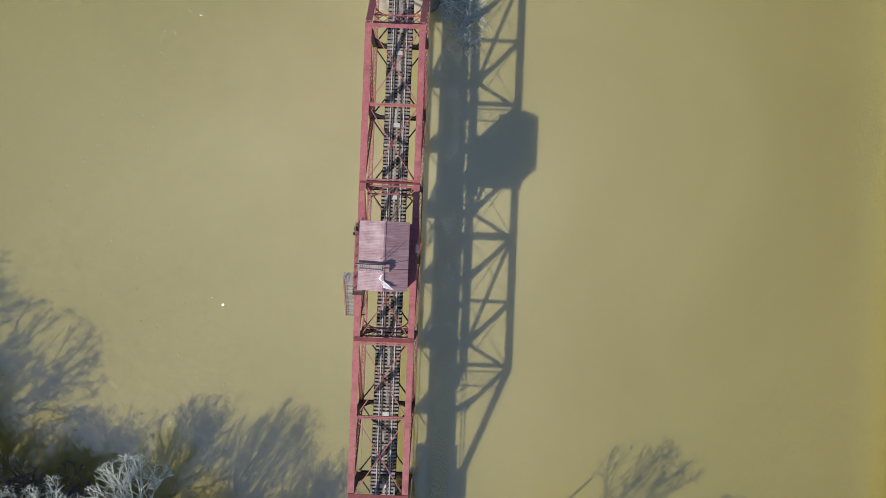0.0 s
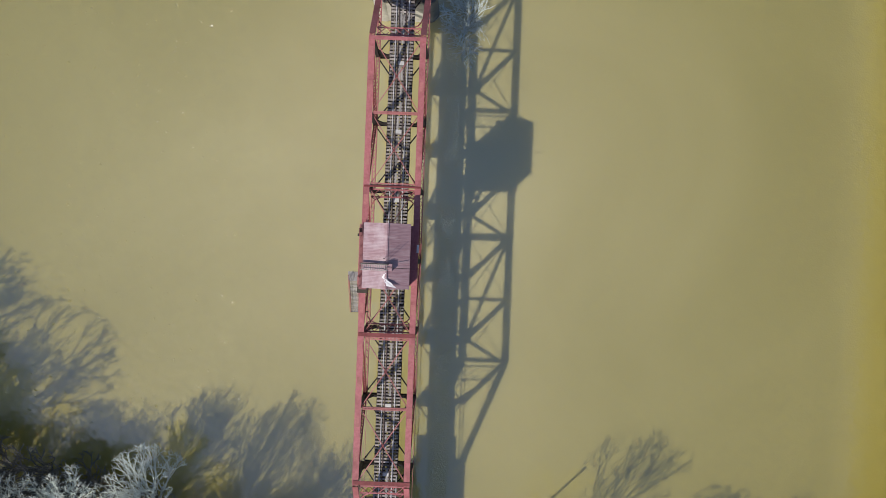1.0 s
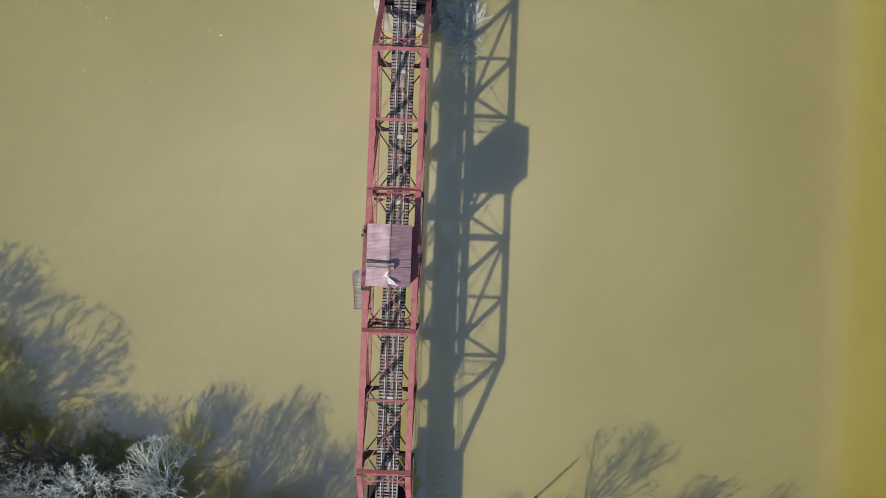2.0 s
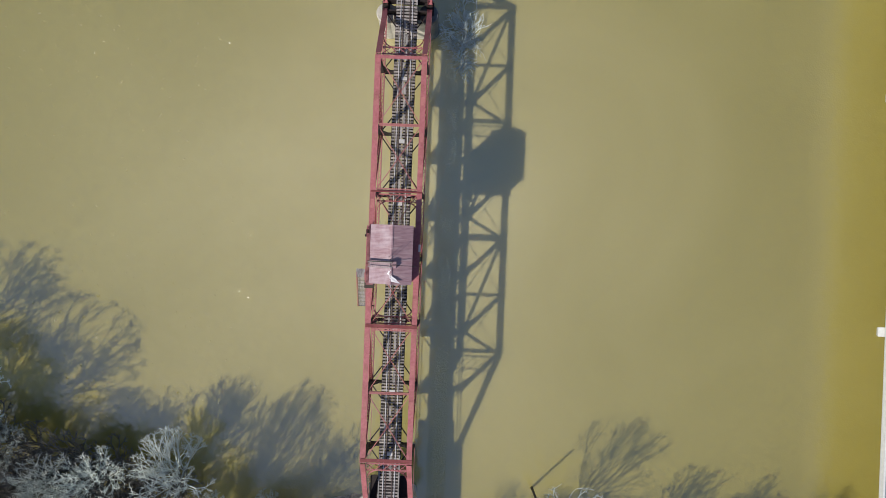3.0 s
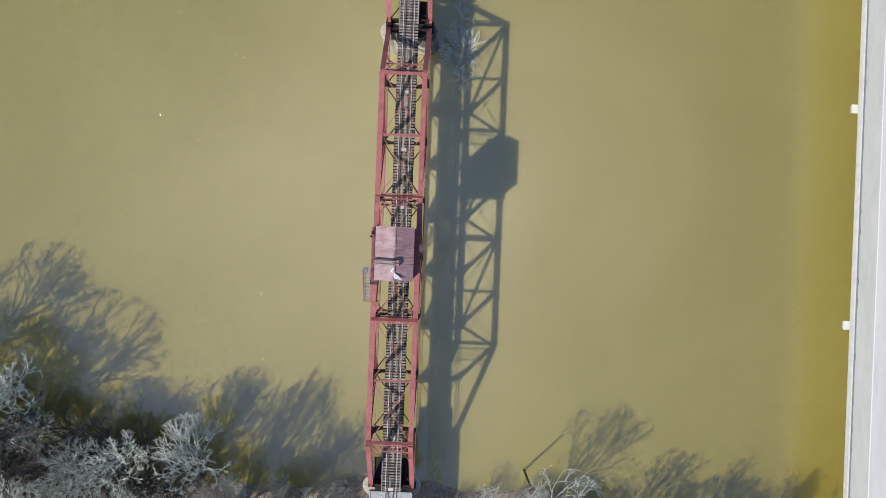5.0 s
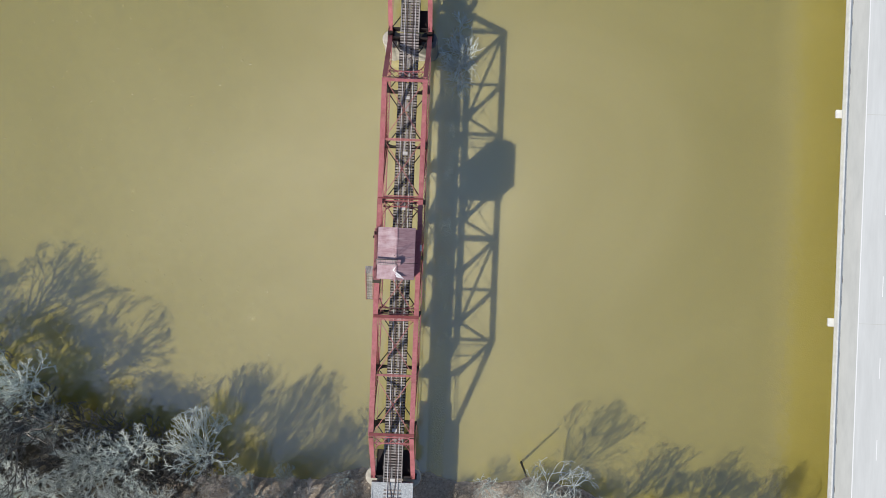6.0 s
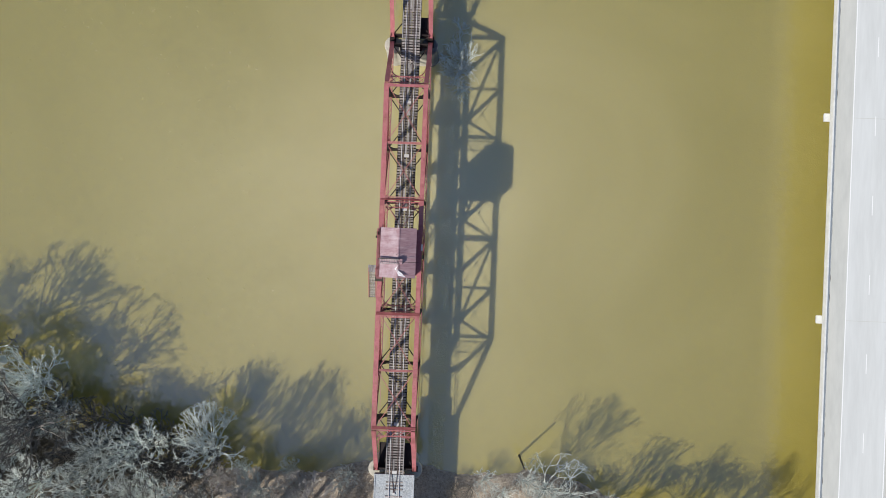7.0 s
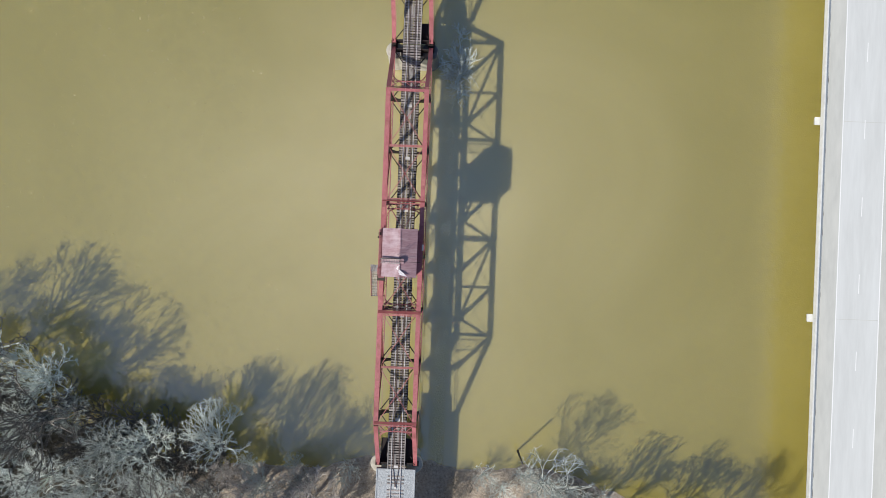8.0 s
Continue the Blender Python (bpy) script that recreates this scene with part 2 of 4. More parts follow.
    # and in the cove beside it
    cove = None
    for axis, lo, hi in (("X", -21.0, -15.0), ("X", -2.0, -5.0), ("Y", -19.0, -25.0)):
        k = n.new("ShaderNodeMapRange")
        k.interpolation_type = "SMOOTHSTEP"
        k.inputs["From Min"].default_value, k.inputs["From Max"].default_value = lo, hi
        k.inputs["To Max"].default_value = 0.54
        l.new(xyz.outputs[axis], k.inputs["Value"])
        if cove:
            mul = n.new("ShaderNodeMath")
            mul.operation = "MULTIPLY"
            l.new(cove, mul.inputs[0])
            l.new(k.outputs[0], mul.inputs[1])
            k = mul
        cove = k.outputs[0]
    stirred = n.new("ShaderNodeMath")
    stirred.operation, stirred.use_clamp = "ADD", True
    l.new(last, stirred.inputs[0])
    l.new(cove, stirred.inputs[1])
    l.new(stirred.outputs[0], chop.inputs["Strength"])
    # light spreads sideways in the silt before it comes back, some of it close by and some of it far
    far = n.new("ShaderNodeBsdfPrincipled")
    for k, spread in ((b, 0.36), (far, 5.0)):
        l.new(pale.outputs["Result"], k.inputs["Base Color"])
        k.inputs["Roughness"].default_value, k.inputs["Specular IOR Level"].default_value = 0.9, 0.0
        k.inputs["Coat Weight"].default_value, k.inputs["Coat Roughness"].default_value, k.inputs["Coat IOR"].default_value = 1.0, 0.07, 2.9
        k.subsurface_method = "BURLEY"
        k.inputs["Subsurface Weight"].default_value, k.inputs["Subsurface Scale"].default_value = 1.0, spread
        k.inputs["Subsurface Radius"].default_value = (1.0, 0.9, 0.6)
        l.new(chop.outputs[0], k.inputs["Coat Normal"])
    both = n.new("ShaderNodeMixShader")
    both.inputs[0].default_value = 0.36
    l.new(b.outputs[0], both.inputs[1])
    l.new(far.outputs[0], both.inputs[2])
    l.new(both.outputs[0], n["Material Output"].inputs["Surface"])
    return m


WATER = water_material()


# ---- mesh helpers ----
class Shape:
    """Gathers boxes, bars and tubes into one mesh."""

    def __init__(self):
        self.v, self.f = [], []

    def hull(self, corners):
        """A box from its eight corners, four below and four above, both counter-clockwise."""
        k = len(self.v)
        self.v += [tuple(c) for c in corners]
        self.f += [(k + 3, k + 2, k + 1, k), (k + 4, k + 5, k + 6, k + 7)]
        self.f += [(k + i, k + (i + 1) % 4, k + 4 + (i + 1) % 4, k + 4 + i) for i in range(4)]
        return self

    def box(self, lo, hi):
        (a, b, c), (d, e, g) = lo, hi
        return self.hull([(a, b, c), (d, b, c), (d, e, c), (a, e, c), (a, b, g), (d, b, g), (d, e, g), (a, e, g)])

    def bar(self, p, q, wide, deep, side=None, off=(0, 0)):
        """A bar from p to q, wide along side and deep across it; off moves it along both."""
        p, q = Vector(p), Vector(q)
        way = (q - p).normalized()
        s = Vector(side) if side else (Vector((1, 0, 0)) if abs(way.x) < 0.9 else Vector((0, 1, 0)))
        s = (s - way * s.dot(way)).normalized()
        u = way.cross(s)
        if u.z < 0 or (abs(u.z) < 1e-6 and u.y < 0):
            u = -u
        o = s * off[0] + u * off[1]
        a, b = s * wide / 2, u * deep / 2
        return self.hull([p + o - a - b, p + o + a - b, p + o + a + b, p + o - a + b, q + o - a - b, q + o + a - b, q + o + a + b, q + o - a + b])

    def tube(self, points, radii, sides=6, cap=True):
        k = len(self.v)
        side = None
        for i, p in enumerate(points):
            a, b = points[max(i - 1, 0)], points[min(i + 1, len(points) - 1)]
            way = (Vector(b) - Vector(a)).normalized()
            side = way.orthogonal().normalized() if side is None else (side - way * side.dot(way)).normalized()
            up = way.cross(side)
            for j in range(sides):
                w = 2 * math.pi * j / sides
                self.v.append(tuple(Vector(p) + (side * math.cos(w) + up * math.sin(w)) * radii[i]))
        for i in range(len(points) - 1):
            for j in range(sides):
                a, b = k + i * sides + j, k + i * sides + (j + 1) % sides
                self.f.append((a, b, b + sides, a + sides))
        if cap:
            self.f.append(tuple(k + j for j in reversed(range(sides))))
            self.f.append(tuple(k + (len(points) - 1) * sides + j for j in range(sides)))
        return self

    def mesh(self, name, mat, bevel=0.0):
        me = bpy.data.meshes.new(name)
        me.from_pydata(self.v, [], self.f)
        me.materials.append(mat)
        if bevel:
            bm = bmesh.new()
            bm.from_mesh(me)
            bmesh.ops.bevel(bm, geom=list(bm.edges), offset=bevel, segments=1, affect="EDGES", clamp_overlap=True)
            bm.to_mesh(me)
            bm.free()
        me.update()
        return me


def thing(name, label, category, at=(0, 0, 0), group="", kind=""):
    ob = new(name)
    ob.location = at
    ob.empty_display_size = 0.5
    return tagged(ob, label, category, group, kind)


def part(name, shape, mat, parent, label="", bevel=0.0):
    """One mesh under a thing or a part, built in the thing's own coordinates."""
    ob = new(name, shape if isinstance(shape, bpy.types.Mesh) else shape.mesh(name, mat, bevel))
    ob.parent = parent
    return tagged(ob, label)


def solid(name, shape, mat, label, category, kind="", group="", bevel=0.0):
    return tagged(new(name, shape.mesh(name, mat, bevel)), label, category, group, kind)


# ---- ground, river ----
def shore(x):
    """y of the south bank's water edge."""
    xs = [-1600, -110, -70, -62, -54, -46, -40, -34, -26, -14, -6, 0, 10, 17, 23, 30, 40, 60, 90, 1600]
    ys = [-10, -17, -23, -27.5, -31, -32.8, -34.8, -36.4, -36.0, -36.3, -34.2, -33.6, -35.6, -35.3, -34.6, -36.5, -40, -43, -45, -48]
    return float(np.interp(x, xs, ys))


def ground_height(x, y):
    rough = 0.35 * noise.noise(Vector((x * 0.35, y * 0.35, 0))) + 0.9 * noise.noise(Vector((x * 0.06, y * 0.06, 3)))
    south = shore(x) + 0.8 * noise.noise(Vector((x * 0.45, 0, 7))) - y
    north = y - 101 - 3 * noise.noise(Vector((x * 0.05, 0, 9)))
    d = max(south, north)
    if d < 0:
        return max(-2.5, d * 0.35) + 0.15 * rough * min(1, -d / 5)
    return min(5.5, 0.17 * d + 0.35 * (1 - math.exp(-d * 1.2))) + rough * min(1, d / 6) * 0.8


def ground():
    near = lambda a, b, step: list(np.arange(a, b, step))
    xs = [-1600, -900, -500, -300, -200, -150] + near(-110, 110, 1.1) + [110, 150, 200, 300, 500, 900, 1600]
    ys = [-1600, -900, -500, -300, -200, -140, -110] + near(-90, -14, 0.8) + near(-14, 90, 8) + near(92, 120, 2.5) + [120, 160, 220, 320, 500, 900, 1600]
    s = Shape()
    s.v = [(x, y, ground_height(x, y)) for y in ys for x in xs]
    w = len(xs)
    s.f = [(j * w + i, j * w + i + 1, j * w + w + i + 1, j * w + w + i) for j in range(len(ys) - 1) for i in range(w - 1)]
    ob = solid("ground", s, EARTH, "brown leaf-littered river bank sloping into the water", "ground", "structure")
    for p in ob.data.polygons:
        p.use_smooth = True


ground()
s = Shape()
s.v, s.f = [(-1600, -1600, 0), (1600, -1600, 0), (1600, 1600, 0), (-1600, 1600, 0)], [(0, 1, 2, 3)]
solid("water", s, WATER, "muddy tan river water with faint ripples", "river", "structure")


# ---- railway truss spans ----
PANEL, HALF, LOW_HALF = 8.193, 2.79, 3.0
Z_TOP, Z_LOW = 17.39, 9.1
DECK = 1.85  # lift of the floor and track over their own levels
Z_RAIL = 8.42


def covered(p, q, wide=0.66, deep=0.56):
    """A closed chord: two webs under a wide cover plate, with lacing bars below."""
    s = Shape()
    s.bar(p, q, wide, 0.05, off=(0, deep / 2))
    for k in (-1, 1):
        s.bar(p, q, 0.05, deep, off=(k * (wide / 2 - 0.09), 0))
        s.bar(p, q, 0.16, 0.03, off=(k * (wide / 2 - 0.13), -deep / 2))
    return lacing(s, p, q, wide - 0.3, -deep / 2 - 0.03)


def lacing(s, p, q, wide, lift, step=0.55, bar=0.075):
    p, q = Vector(p), Vector(q)
    way = (q - p).normalized()
    side = Vector((1, 0, 0)) if abs(way.x) < 0.9 else Vector((0, 1, 0))
    up = way.cross(side)
    if up.z < 0 or (abs(up.z) < 1e-6 and up.y < 0):
        up = -up
    n = max(2, int((q - p).length / step))
    for i in range(n):
        k = 1 if i % 2 else -1
        a = p + way * (q - p).length * i / n + side * k * wide / 2 + up * lift
        b = p + way * (q - p).length * (i + 1) / n - side * k * wide / 2 + up * lift
        s.bar(a, b, bar, 0.015, side=up.cross(b - a))
    return s


def laced(p, q, wide=0.4, deep=0.36, step=0.5):
    """An open member: two flanged channels tied with lacing bars on both faces."""
    s = Shape()
    for k in (-1, 1):
        s.bar(p, q, 0.035, deep, off=(k * wide / 2, 0))
        for f in (-1, 1):
            s.bar(p, q, 0.10, 0.025, off=(k * (wide / 2 - 0.06), f * deep / 2))
    for f in (-1, 1):
        lacing(s, p, q, wide - 0.06, f * (deep / 2 + 0.02), step)
    return s


def angle_bar(p, q, size=0.16):
    s = Shape()
    s.bar(p, q, size, 0.025)
    s.bar(p, q, 0.025, size, off=(size / 2, -size / 2))
    return s


def truss_span(y_north, label):
    """A riveted through truss of eight panels; its top nodes are 0 to 6, counted from the north end."""
    span = thing("truss_bridge", label, "railway bridge", (0, y_north, 0), "bridge spans")
    end = 7 * PANEL
    ny = lambda i: -(i + 1) * PANEL
    # nodes -1 to 7 along the bottom, 0 to 6 along the top
    for k in (-1, 1):
        x, w = (HALF, LOW_HALF) if k > 0 else (-HALF - 0.09, -LOW_HALF + 0.14)
        for i in range(6):
            chord = part("top_chord", covered((x, ny(i) + (0.33 if i == 0 else 0), Z_TOP), (x, ny(i + 1) - (0.33 if i == 5 else 0), Z_TOP), 0.66 if k > 0 else 0.70), STEEL, span)
            # riveted splice plates on the cover
            for y in (ny(i) - 1.5, ny(i) - PANEL / 2 - 1.2):
                part("splice_plate", Shape().box((x - 0.22, y - 0.55, Z_TOP + 0.305), (x + 0.22, y + 0.55, Z_TOP + 0.325)), STEEL_LIGHT, chord)
        for i in range(-1, 7):
            if i < 5:
                chord = laced((w, ny(i), Z_LOW), (w, ny(i + 1), Z_LOW), 0.46, 0.36, 0.42)
            else:
                # the last panels are tied by slender bars
                chord = Shape()
                for o in (-0.2, 0.2):
                    chord.bar((w + o, ny(i), Z_LOW), (w + o, ny(i + 1), Z_LOW), 0.04, 0.16)
            part("bottom_chord", chord, STEEL_LIGHT, span)
        part("end_post", covered((w, ny(-1) - 0.1, Z_LOW + 0.1), (x, ny(0) + 0.30, Z_TOP - 0.02), 0.64), STEEL, span)
        part("end_post", covered((w, ny(7) + 0.1, Z_LOW + 0.1), (x, ny(6) - 0.30, Z_TOP - 0.02), 0.64), STEEL, span)
        for i in range(7):
            foot, head = (w, ny(i), Z_LOW + 0.2), (x, ny(i), Z_TOP - 0.3)
            v = laced(foot, head, 0.4, 0.5, 0.5)
            v.bar(foot, head, 0.3, 0.3)
            # cased lower half
            v.bar(foot, Vector(foot).lerp(Vector(head), 0.55), 0.42, 0.5)
            # knee bracket down to the floor beam
            a, b = w - k * 0.22, w - k * 1.25
            c = x - k * 0.18
            v.hull([(a, ny(i) - 0.07, 9.1), (b, ny(i) - 0.07, 9.1), (b, ny(i) + 0.07, 9.1), (a, ny(i) + 0.07, 9.1),
                    (c, ny(i) - 0.07, 12.2), (c - k * 0.1, ny(i) - 0.07, 12.2), (c - k * 0.1, ny(i) + 0.07, 12.2), (c, ny(i) + 0.07, 12.2)])
            # post colour includes the shade on its inner face
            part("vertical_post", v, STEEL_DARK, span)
        for a, b in ((0, 1), (2, 1), (2, 3), (4, 3), (4, 5), (6, 5)):
            part("diagonal", laced((x, ny(a), Z_TOP - 0.25), (w, ny(b), Z_LOW + 0.2), 0.38, 0.22, 0.45), STRUT_RED, span)
        for i in range(-1, 8):
            g_half, h = (0.75, 0.95) if i % 2 else (0.5, 0.7)
            y0, y1 = (ny(i) - (0.25 if i == 7 else g_half), ny(i) + (0.25 if i == -1 else g_half))
            for f in (-1, 1):
                cx = w + f * 0.25
                g = Shape().hull([(cx - 0.012, y0, Z_LOW - 0.25), (cx + 0.012, y0, Z_LOW - 0.25), (cx + 0.012, y1, Z_LOW - 0.25), (cx - 0.012, y1, Z_LOW - 0.25),
                                  (cx - 0.012, y0 + 0.25, Z_LOW + h), (cx + 0.012, y0 + 0.25, Z_LOW + h), (cx + 0.012, y1 - 0.25, Z_LOW + h), (cx - 0.012, y1 - 0.25, Z_LOW + h)])
                part("gusset_plate", g, STRUT_RED, span)
    # floor: cross beams, stringers, bottom bracing
    for i in range(-1, 8):
        y = ny(i) + (-0.25 if i == -1 else 0.25 if i == 7 else 0)
        f = Shape().box((-LOW_HALF + 0.28, y - 0.02, 8.25), (LOW_HALF - 0.28, y + 0.02, 7.85 + DECK))
        f.box((-LOW_HALF + 0.38, y - 0.1, 7.85 + DECK), (LOW_HALF - 0.28, y + 0.1, 7.89 + DECK)).box((-LOW_HALF + 0.28, y - 0.16, 8.21), (LOW_HALF - 0.28, y + 0.16, 8.25))
        for k in (-1, 1):
            f.hull([(k * 2.62 - 0.02, y - 0.015, 7.89 + DECK), (k * 2.62 + 0.02, y - 0.015, 7.89 + DECK), (k * 2.62 + 0.02, y + 0.015, 7.89 + DECK), (k * 2.62 - 0.02, y + 0.015, 7.89 + DECK),
                    (k * 2.62 - 0.02, y - 0.015, 8.7 + DECK), (k * 2.62 + 0.02, y - 0.015, 8.7 + DECK), (k * 2.62 + 0.02, y + 0.015, 8.7 + DECK), (k * 2.62 - 0.02, y + 0.015, 8.7 + DECK)])
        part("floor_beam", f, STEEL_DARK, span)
    # dark sheets added in place of the deep shade at the span ends
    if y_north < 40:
        part("end_shade_sheet", Shape().box((-LOW_HALF + 0.5, ny(7) - 0.05, 8.62), (LOW_HALF - 0.3, ny(7) + 4.0, 8.7)), STEEL_DARK, span)
        part("end_shade_sheet", Shape().box((-1.75, ny(-1) - 1.1, 8.62), (1.75, ny(-1) + 0.05, 8.7)), STEEL_DARK, span)
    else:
        part("end_shade_sheet", Shape().box((0.3, ny(7) - 0.05, 8.62), (LOW_HALF - 0.3, ny(7) + 3.2, 8.7)), STEEL_DARK, span)
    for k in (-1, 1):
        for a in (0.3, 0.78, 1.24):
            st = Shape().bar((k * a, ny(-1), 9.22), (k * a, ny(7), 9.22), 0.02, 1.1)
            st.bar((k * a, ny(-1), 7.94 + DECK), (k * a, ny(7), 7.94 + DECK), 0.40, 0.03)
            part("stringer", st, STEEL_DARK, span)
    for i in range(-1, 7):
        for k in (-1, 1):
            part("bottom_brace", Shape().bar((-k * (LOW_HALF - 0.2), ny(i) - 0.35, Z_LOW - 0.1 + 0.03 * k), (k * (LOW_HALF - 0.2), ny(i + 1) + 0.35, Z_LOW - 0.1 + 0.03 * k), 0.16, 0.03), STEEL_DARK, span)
    # top bracing
    for i in range(6):
        for k in (-1, 1):
            z = Z_TOP - 0.05 + 0.04 * k
            part("top_brace", angle_bar((-k * (HALF - 0.3), ny(i) - 0.3, z), (k * (HALF - 0.3), ny(i + 1) + 0.3, z), 0.085), STEEL_LIGHT, span)
        part("brace_plate", Shape().bar((0, ny(i + 0.5) - 0.14, Z_TOP), (0, ny(i + 0.5) + 0.14, Z_TOP), 0.24, 0.03), STRUT_RED, span)
    for i in range(7):
        y = ny(i)
        if i in (0, 2, 4, 6):
            st = Shape().bar((-HALF - 0.36, y, Z_TOP + 0.345), (HALF + 0.36, y, Z_TOP + 0.345), 0.2 if i == 2 else 0.42, 0.06)
            st.bar((-HALF + 0.3, y, Z_TOP + 0.05), (HALF - 0.3, y, Z_TOP + 0.05), 0.03, 0.5, (0, 1, 0))
            # the northernmost strut keeps the chord's red, the others a darker one
            part("cross_strut", st, STRUT_RED if i else STEEL, span)
            if i in (2, 4):
                band = y + (0.26 if i == 2 else -0.42)
                lp = laced((-HALF + 0.33, band, Z_TOP + 0.1), (HALF - 0.33, band, Z_TOP + 0.1), 0.3, 0.1, 0.42)
                part("lattice_strut", lp, STEEL_LIGHT, span)
            # latticed frame below the strut: in the plane of the end posts at the portals, braced in towards the house at the sway frames
            lean = {0: 0.98, 2: -0.7, 4: 0.7, 6: -0.98}[i]
            fr = Shape()
            P = lambda x, d: (x, y + lean * d + {0: 0.25, 2: -0.12, 4: 0.12, 6: -0.25}[i], Z_TOP - d)
            fr.bar(P(-HALF + 0.3, 1.35), P(HALF - 0.3, 1.35), 0.16, 0.05, (0, 1, 0))
            fr.bar(P(-HALF + 0.3, 0.25), P(HALF - 0.3, 0.25), 0.16, 0.05, (0, 1, 0))
            for j in range(5):
                a, b = -HALF + 0.33 + j, -HALF + 0.33 + j + 1
                fr.bar(P(a, 0.25), P(b, 1.35), 0.08, 0.03, (0, 1, 0))
                fr.bar(P(a, 1.35), P(b, 0.25), 0.08, 0.03, (0, 1, 0))
            for k in (-1, 1):
                bow = [(HALF - 0.28, 2.9), (HALF - 0.42, 2.3), (HALF - 0.75, 1.8), (HALF - 1.25, 1.48), (HALF - 1.8, 1.35)]
                for (a, d), (b, e) in zip(bow, bow[1:]):
                    fr.bar(P(k * a, d), P(k * b, e), 0.14, 0.05, (0, 1, 0))
                fr.bar(P(k * (HALF - 0.3), 1.35), P(k * (HALF - 0.75), 1.8), 0.08, 0.03, (0, 1, 0))
            part("portal_frame" if i in (0, 6) else "sway_frame", fr, STEEL, span)
        else:
            part("cross_strut", laced((-HALF + 0.3, y, Z_TOP - 0.02), (HALF - 0.3, y, Z_TOP - 0.02), 0.28, 0.26, 0.4), STEEL_LIGHT, span)
    for i in (-1, 7):
        for k in (-1, 1):
            y = ny(i)
            c = k * LOW_HALF + (0.14 if k < 0 else 0)
            b = Shape().box((c - 0.32, y - 0.3, 8.5), (c + 0.32, y + 0.3, Z_LOW - 0.19)).box((c - 0.5, y - 0.42, 8.2), (c + 0.5, y + 0.42, 8.5))
            part("bearing", b, STEEL_DARK, span)
    return span


Y_NORTH = 4 * PANEL
truss_span(Y_NORTH, "red-painted riveted steel through-truss railway span over the river")
truss_span(Y_NORTH + 0.9 + 8 * PANEL, "red-painted steel truss span continuing on the next river pier")


# ---- piers ----
def pier(y, r, foot, half, z0, label, wall, slim=False, dark=None):
    p = thing("bridge_pier", label, "bridge pier", (0, y, 0), "bridge piers")
    for k in (-1, 1):
        at = [z0, 0.4, 6.9, 7.3, 7.45, 8.05, 8.2] if slim else [z0, 0.4, 7.3, 7.45, 8.05, 8.2]
        rad = [0.8, 0.75, 0.75, r, r + 0.1, r + 0.1, r - 0.02] if slim else [foot + 0.1, foot, r, r + 0.1, r + 0.1, r - 0.02]
        col = part("column", Shape().tube([(k * half, 0, z) for z in at], rad, 32), dark if k > 0 and dark else CONCRETE, p)
        for q in col.data.polygons:
            q.use_smooth = len(q.vertices) == 4
    part("web_wall", Shape().hull([(-half, -wall / 2 - 0.25, z0), (half, -wall / 2 - 0.25, z0), (half, wall / 2 + 0.25, z0), (-half, wall / 2 + 0.25, z0),
                                   (-half, -wall / 2, 7.4), (half, -wall / 2, 7.4), (half, wall / 2, 7.4), (-half, wall / 2, 7.4)]), CONCRETE, p)


pier(Y_NORTH - 0.15, 1.25, 1.42, 2.8, -2.6, "pale concrete twin-column river pier, one column coloured as in shade", 2.3, dark=SHADED_CONCRETE)
pier(-Y_NORTH - 0.2, 1.32, 1.4, 2.75, -0.6, "pale concrete twin-column pier at the water's edge", 0.9, True)
pier(Y_NORTH + 1.35 + 8 * PANEL, 1.5, 1.7, 2.75, -1.5, "pale concrete twin-column pier by the far bank", 2.0)


# ---- south approach ----
def approach():
    a = thing("approach_viaduct", "concrete approach deck filled with pale grey ballast", "approach deck", (0, -Y_NORTH - 0.55, DECK))
    part("deck_slab", Shape().box((-3.05, -60, 7.3), (3.05, 0, 7.95)), CONCRETE, a)
    for k in (-1, 1):
        part("ballast_kerb", Shape().box((k * 2.97 - 0.10, -60, 7.95), (k * 2.97 + 0.10, 0, 8.24)), BALLAST, a, bevel=0.02)
    part("end_kerb", Shape().box((-2.86, -0.18, 7.95), (2.86, -0.004, 8.22)), BALLAST, a)
    s = Shape()
    rng = random.Random(4)
    xs = np.linspace(-2.87, 2.87, 30)
    ys = np.linspace(-59.9, -0.19, 260)
    s.v = [(x, y, 8.20 + rng.uniform(-0.035, 0.035) - 0.02 * abs(x)) for y in ys for x in xs]
    s.f = [(j * 30 + i, j * 30 + i + 1, j * 30 + 31 + i, j * 30 + 30 + i) for j in range(259) for i in range(29)]
    part("ballast_bed", s, BALLAST, a)
    for y in (-12, -24, -36, -48, -60):
        part("bent", Shape().box((-2.6, y - 0.5, -0.5 - DECK), (-1.6, y + 0.5, 6.7)).box((1.6, y - 0.5, -0.5 - DECK), (2.6, y + 0.5, 6.7)).box((-2.9, y - 0.55, 6.7), (2.9, y + 0.55, 7.3)), CONCRETE, a)


approach()


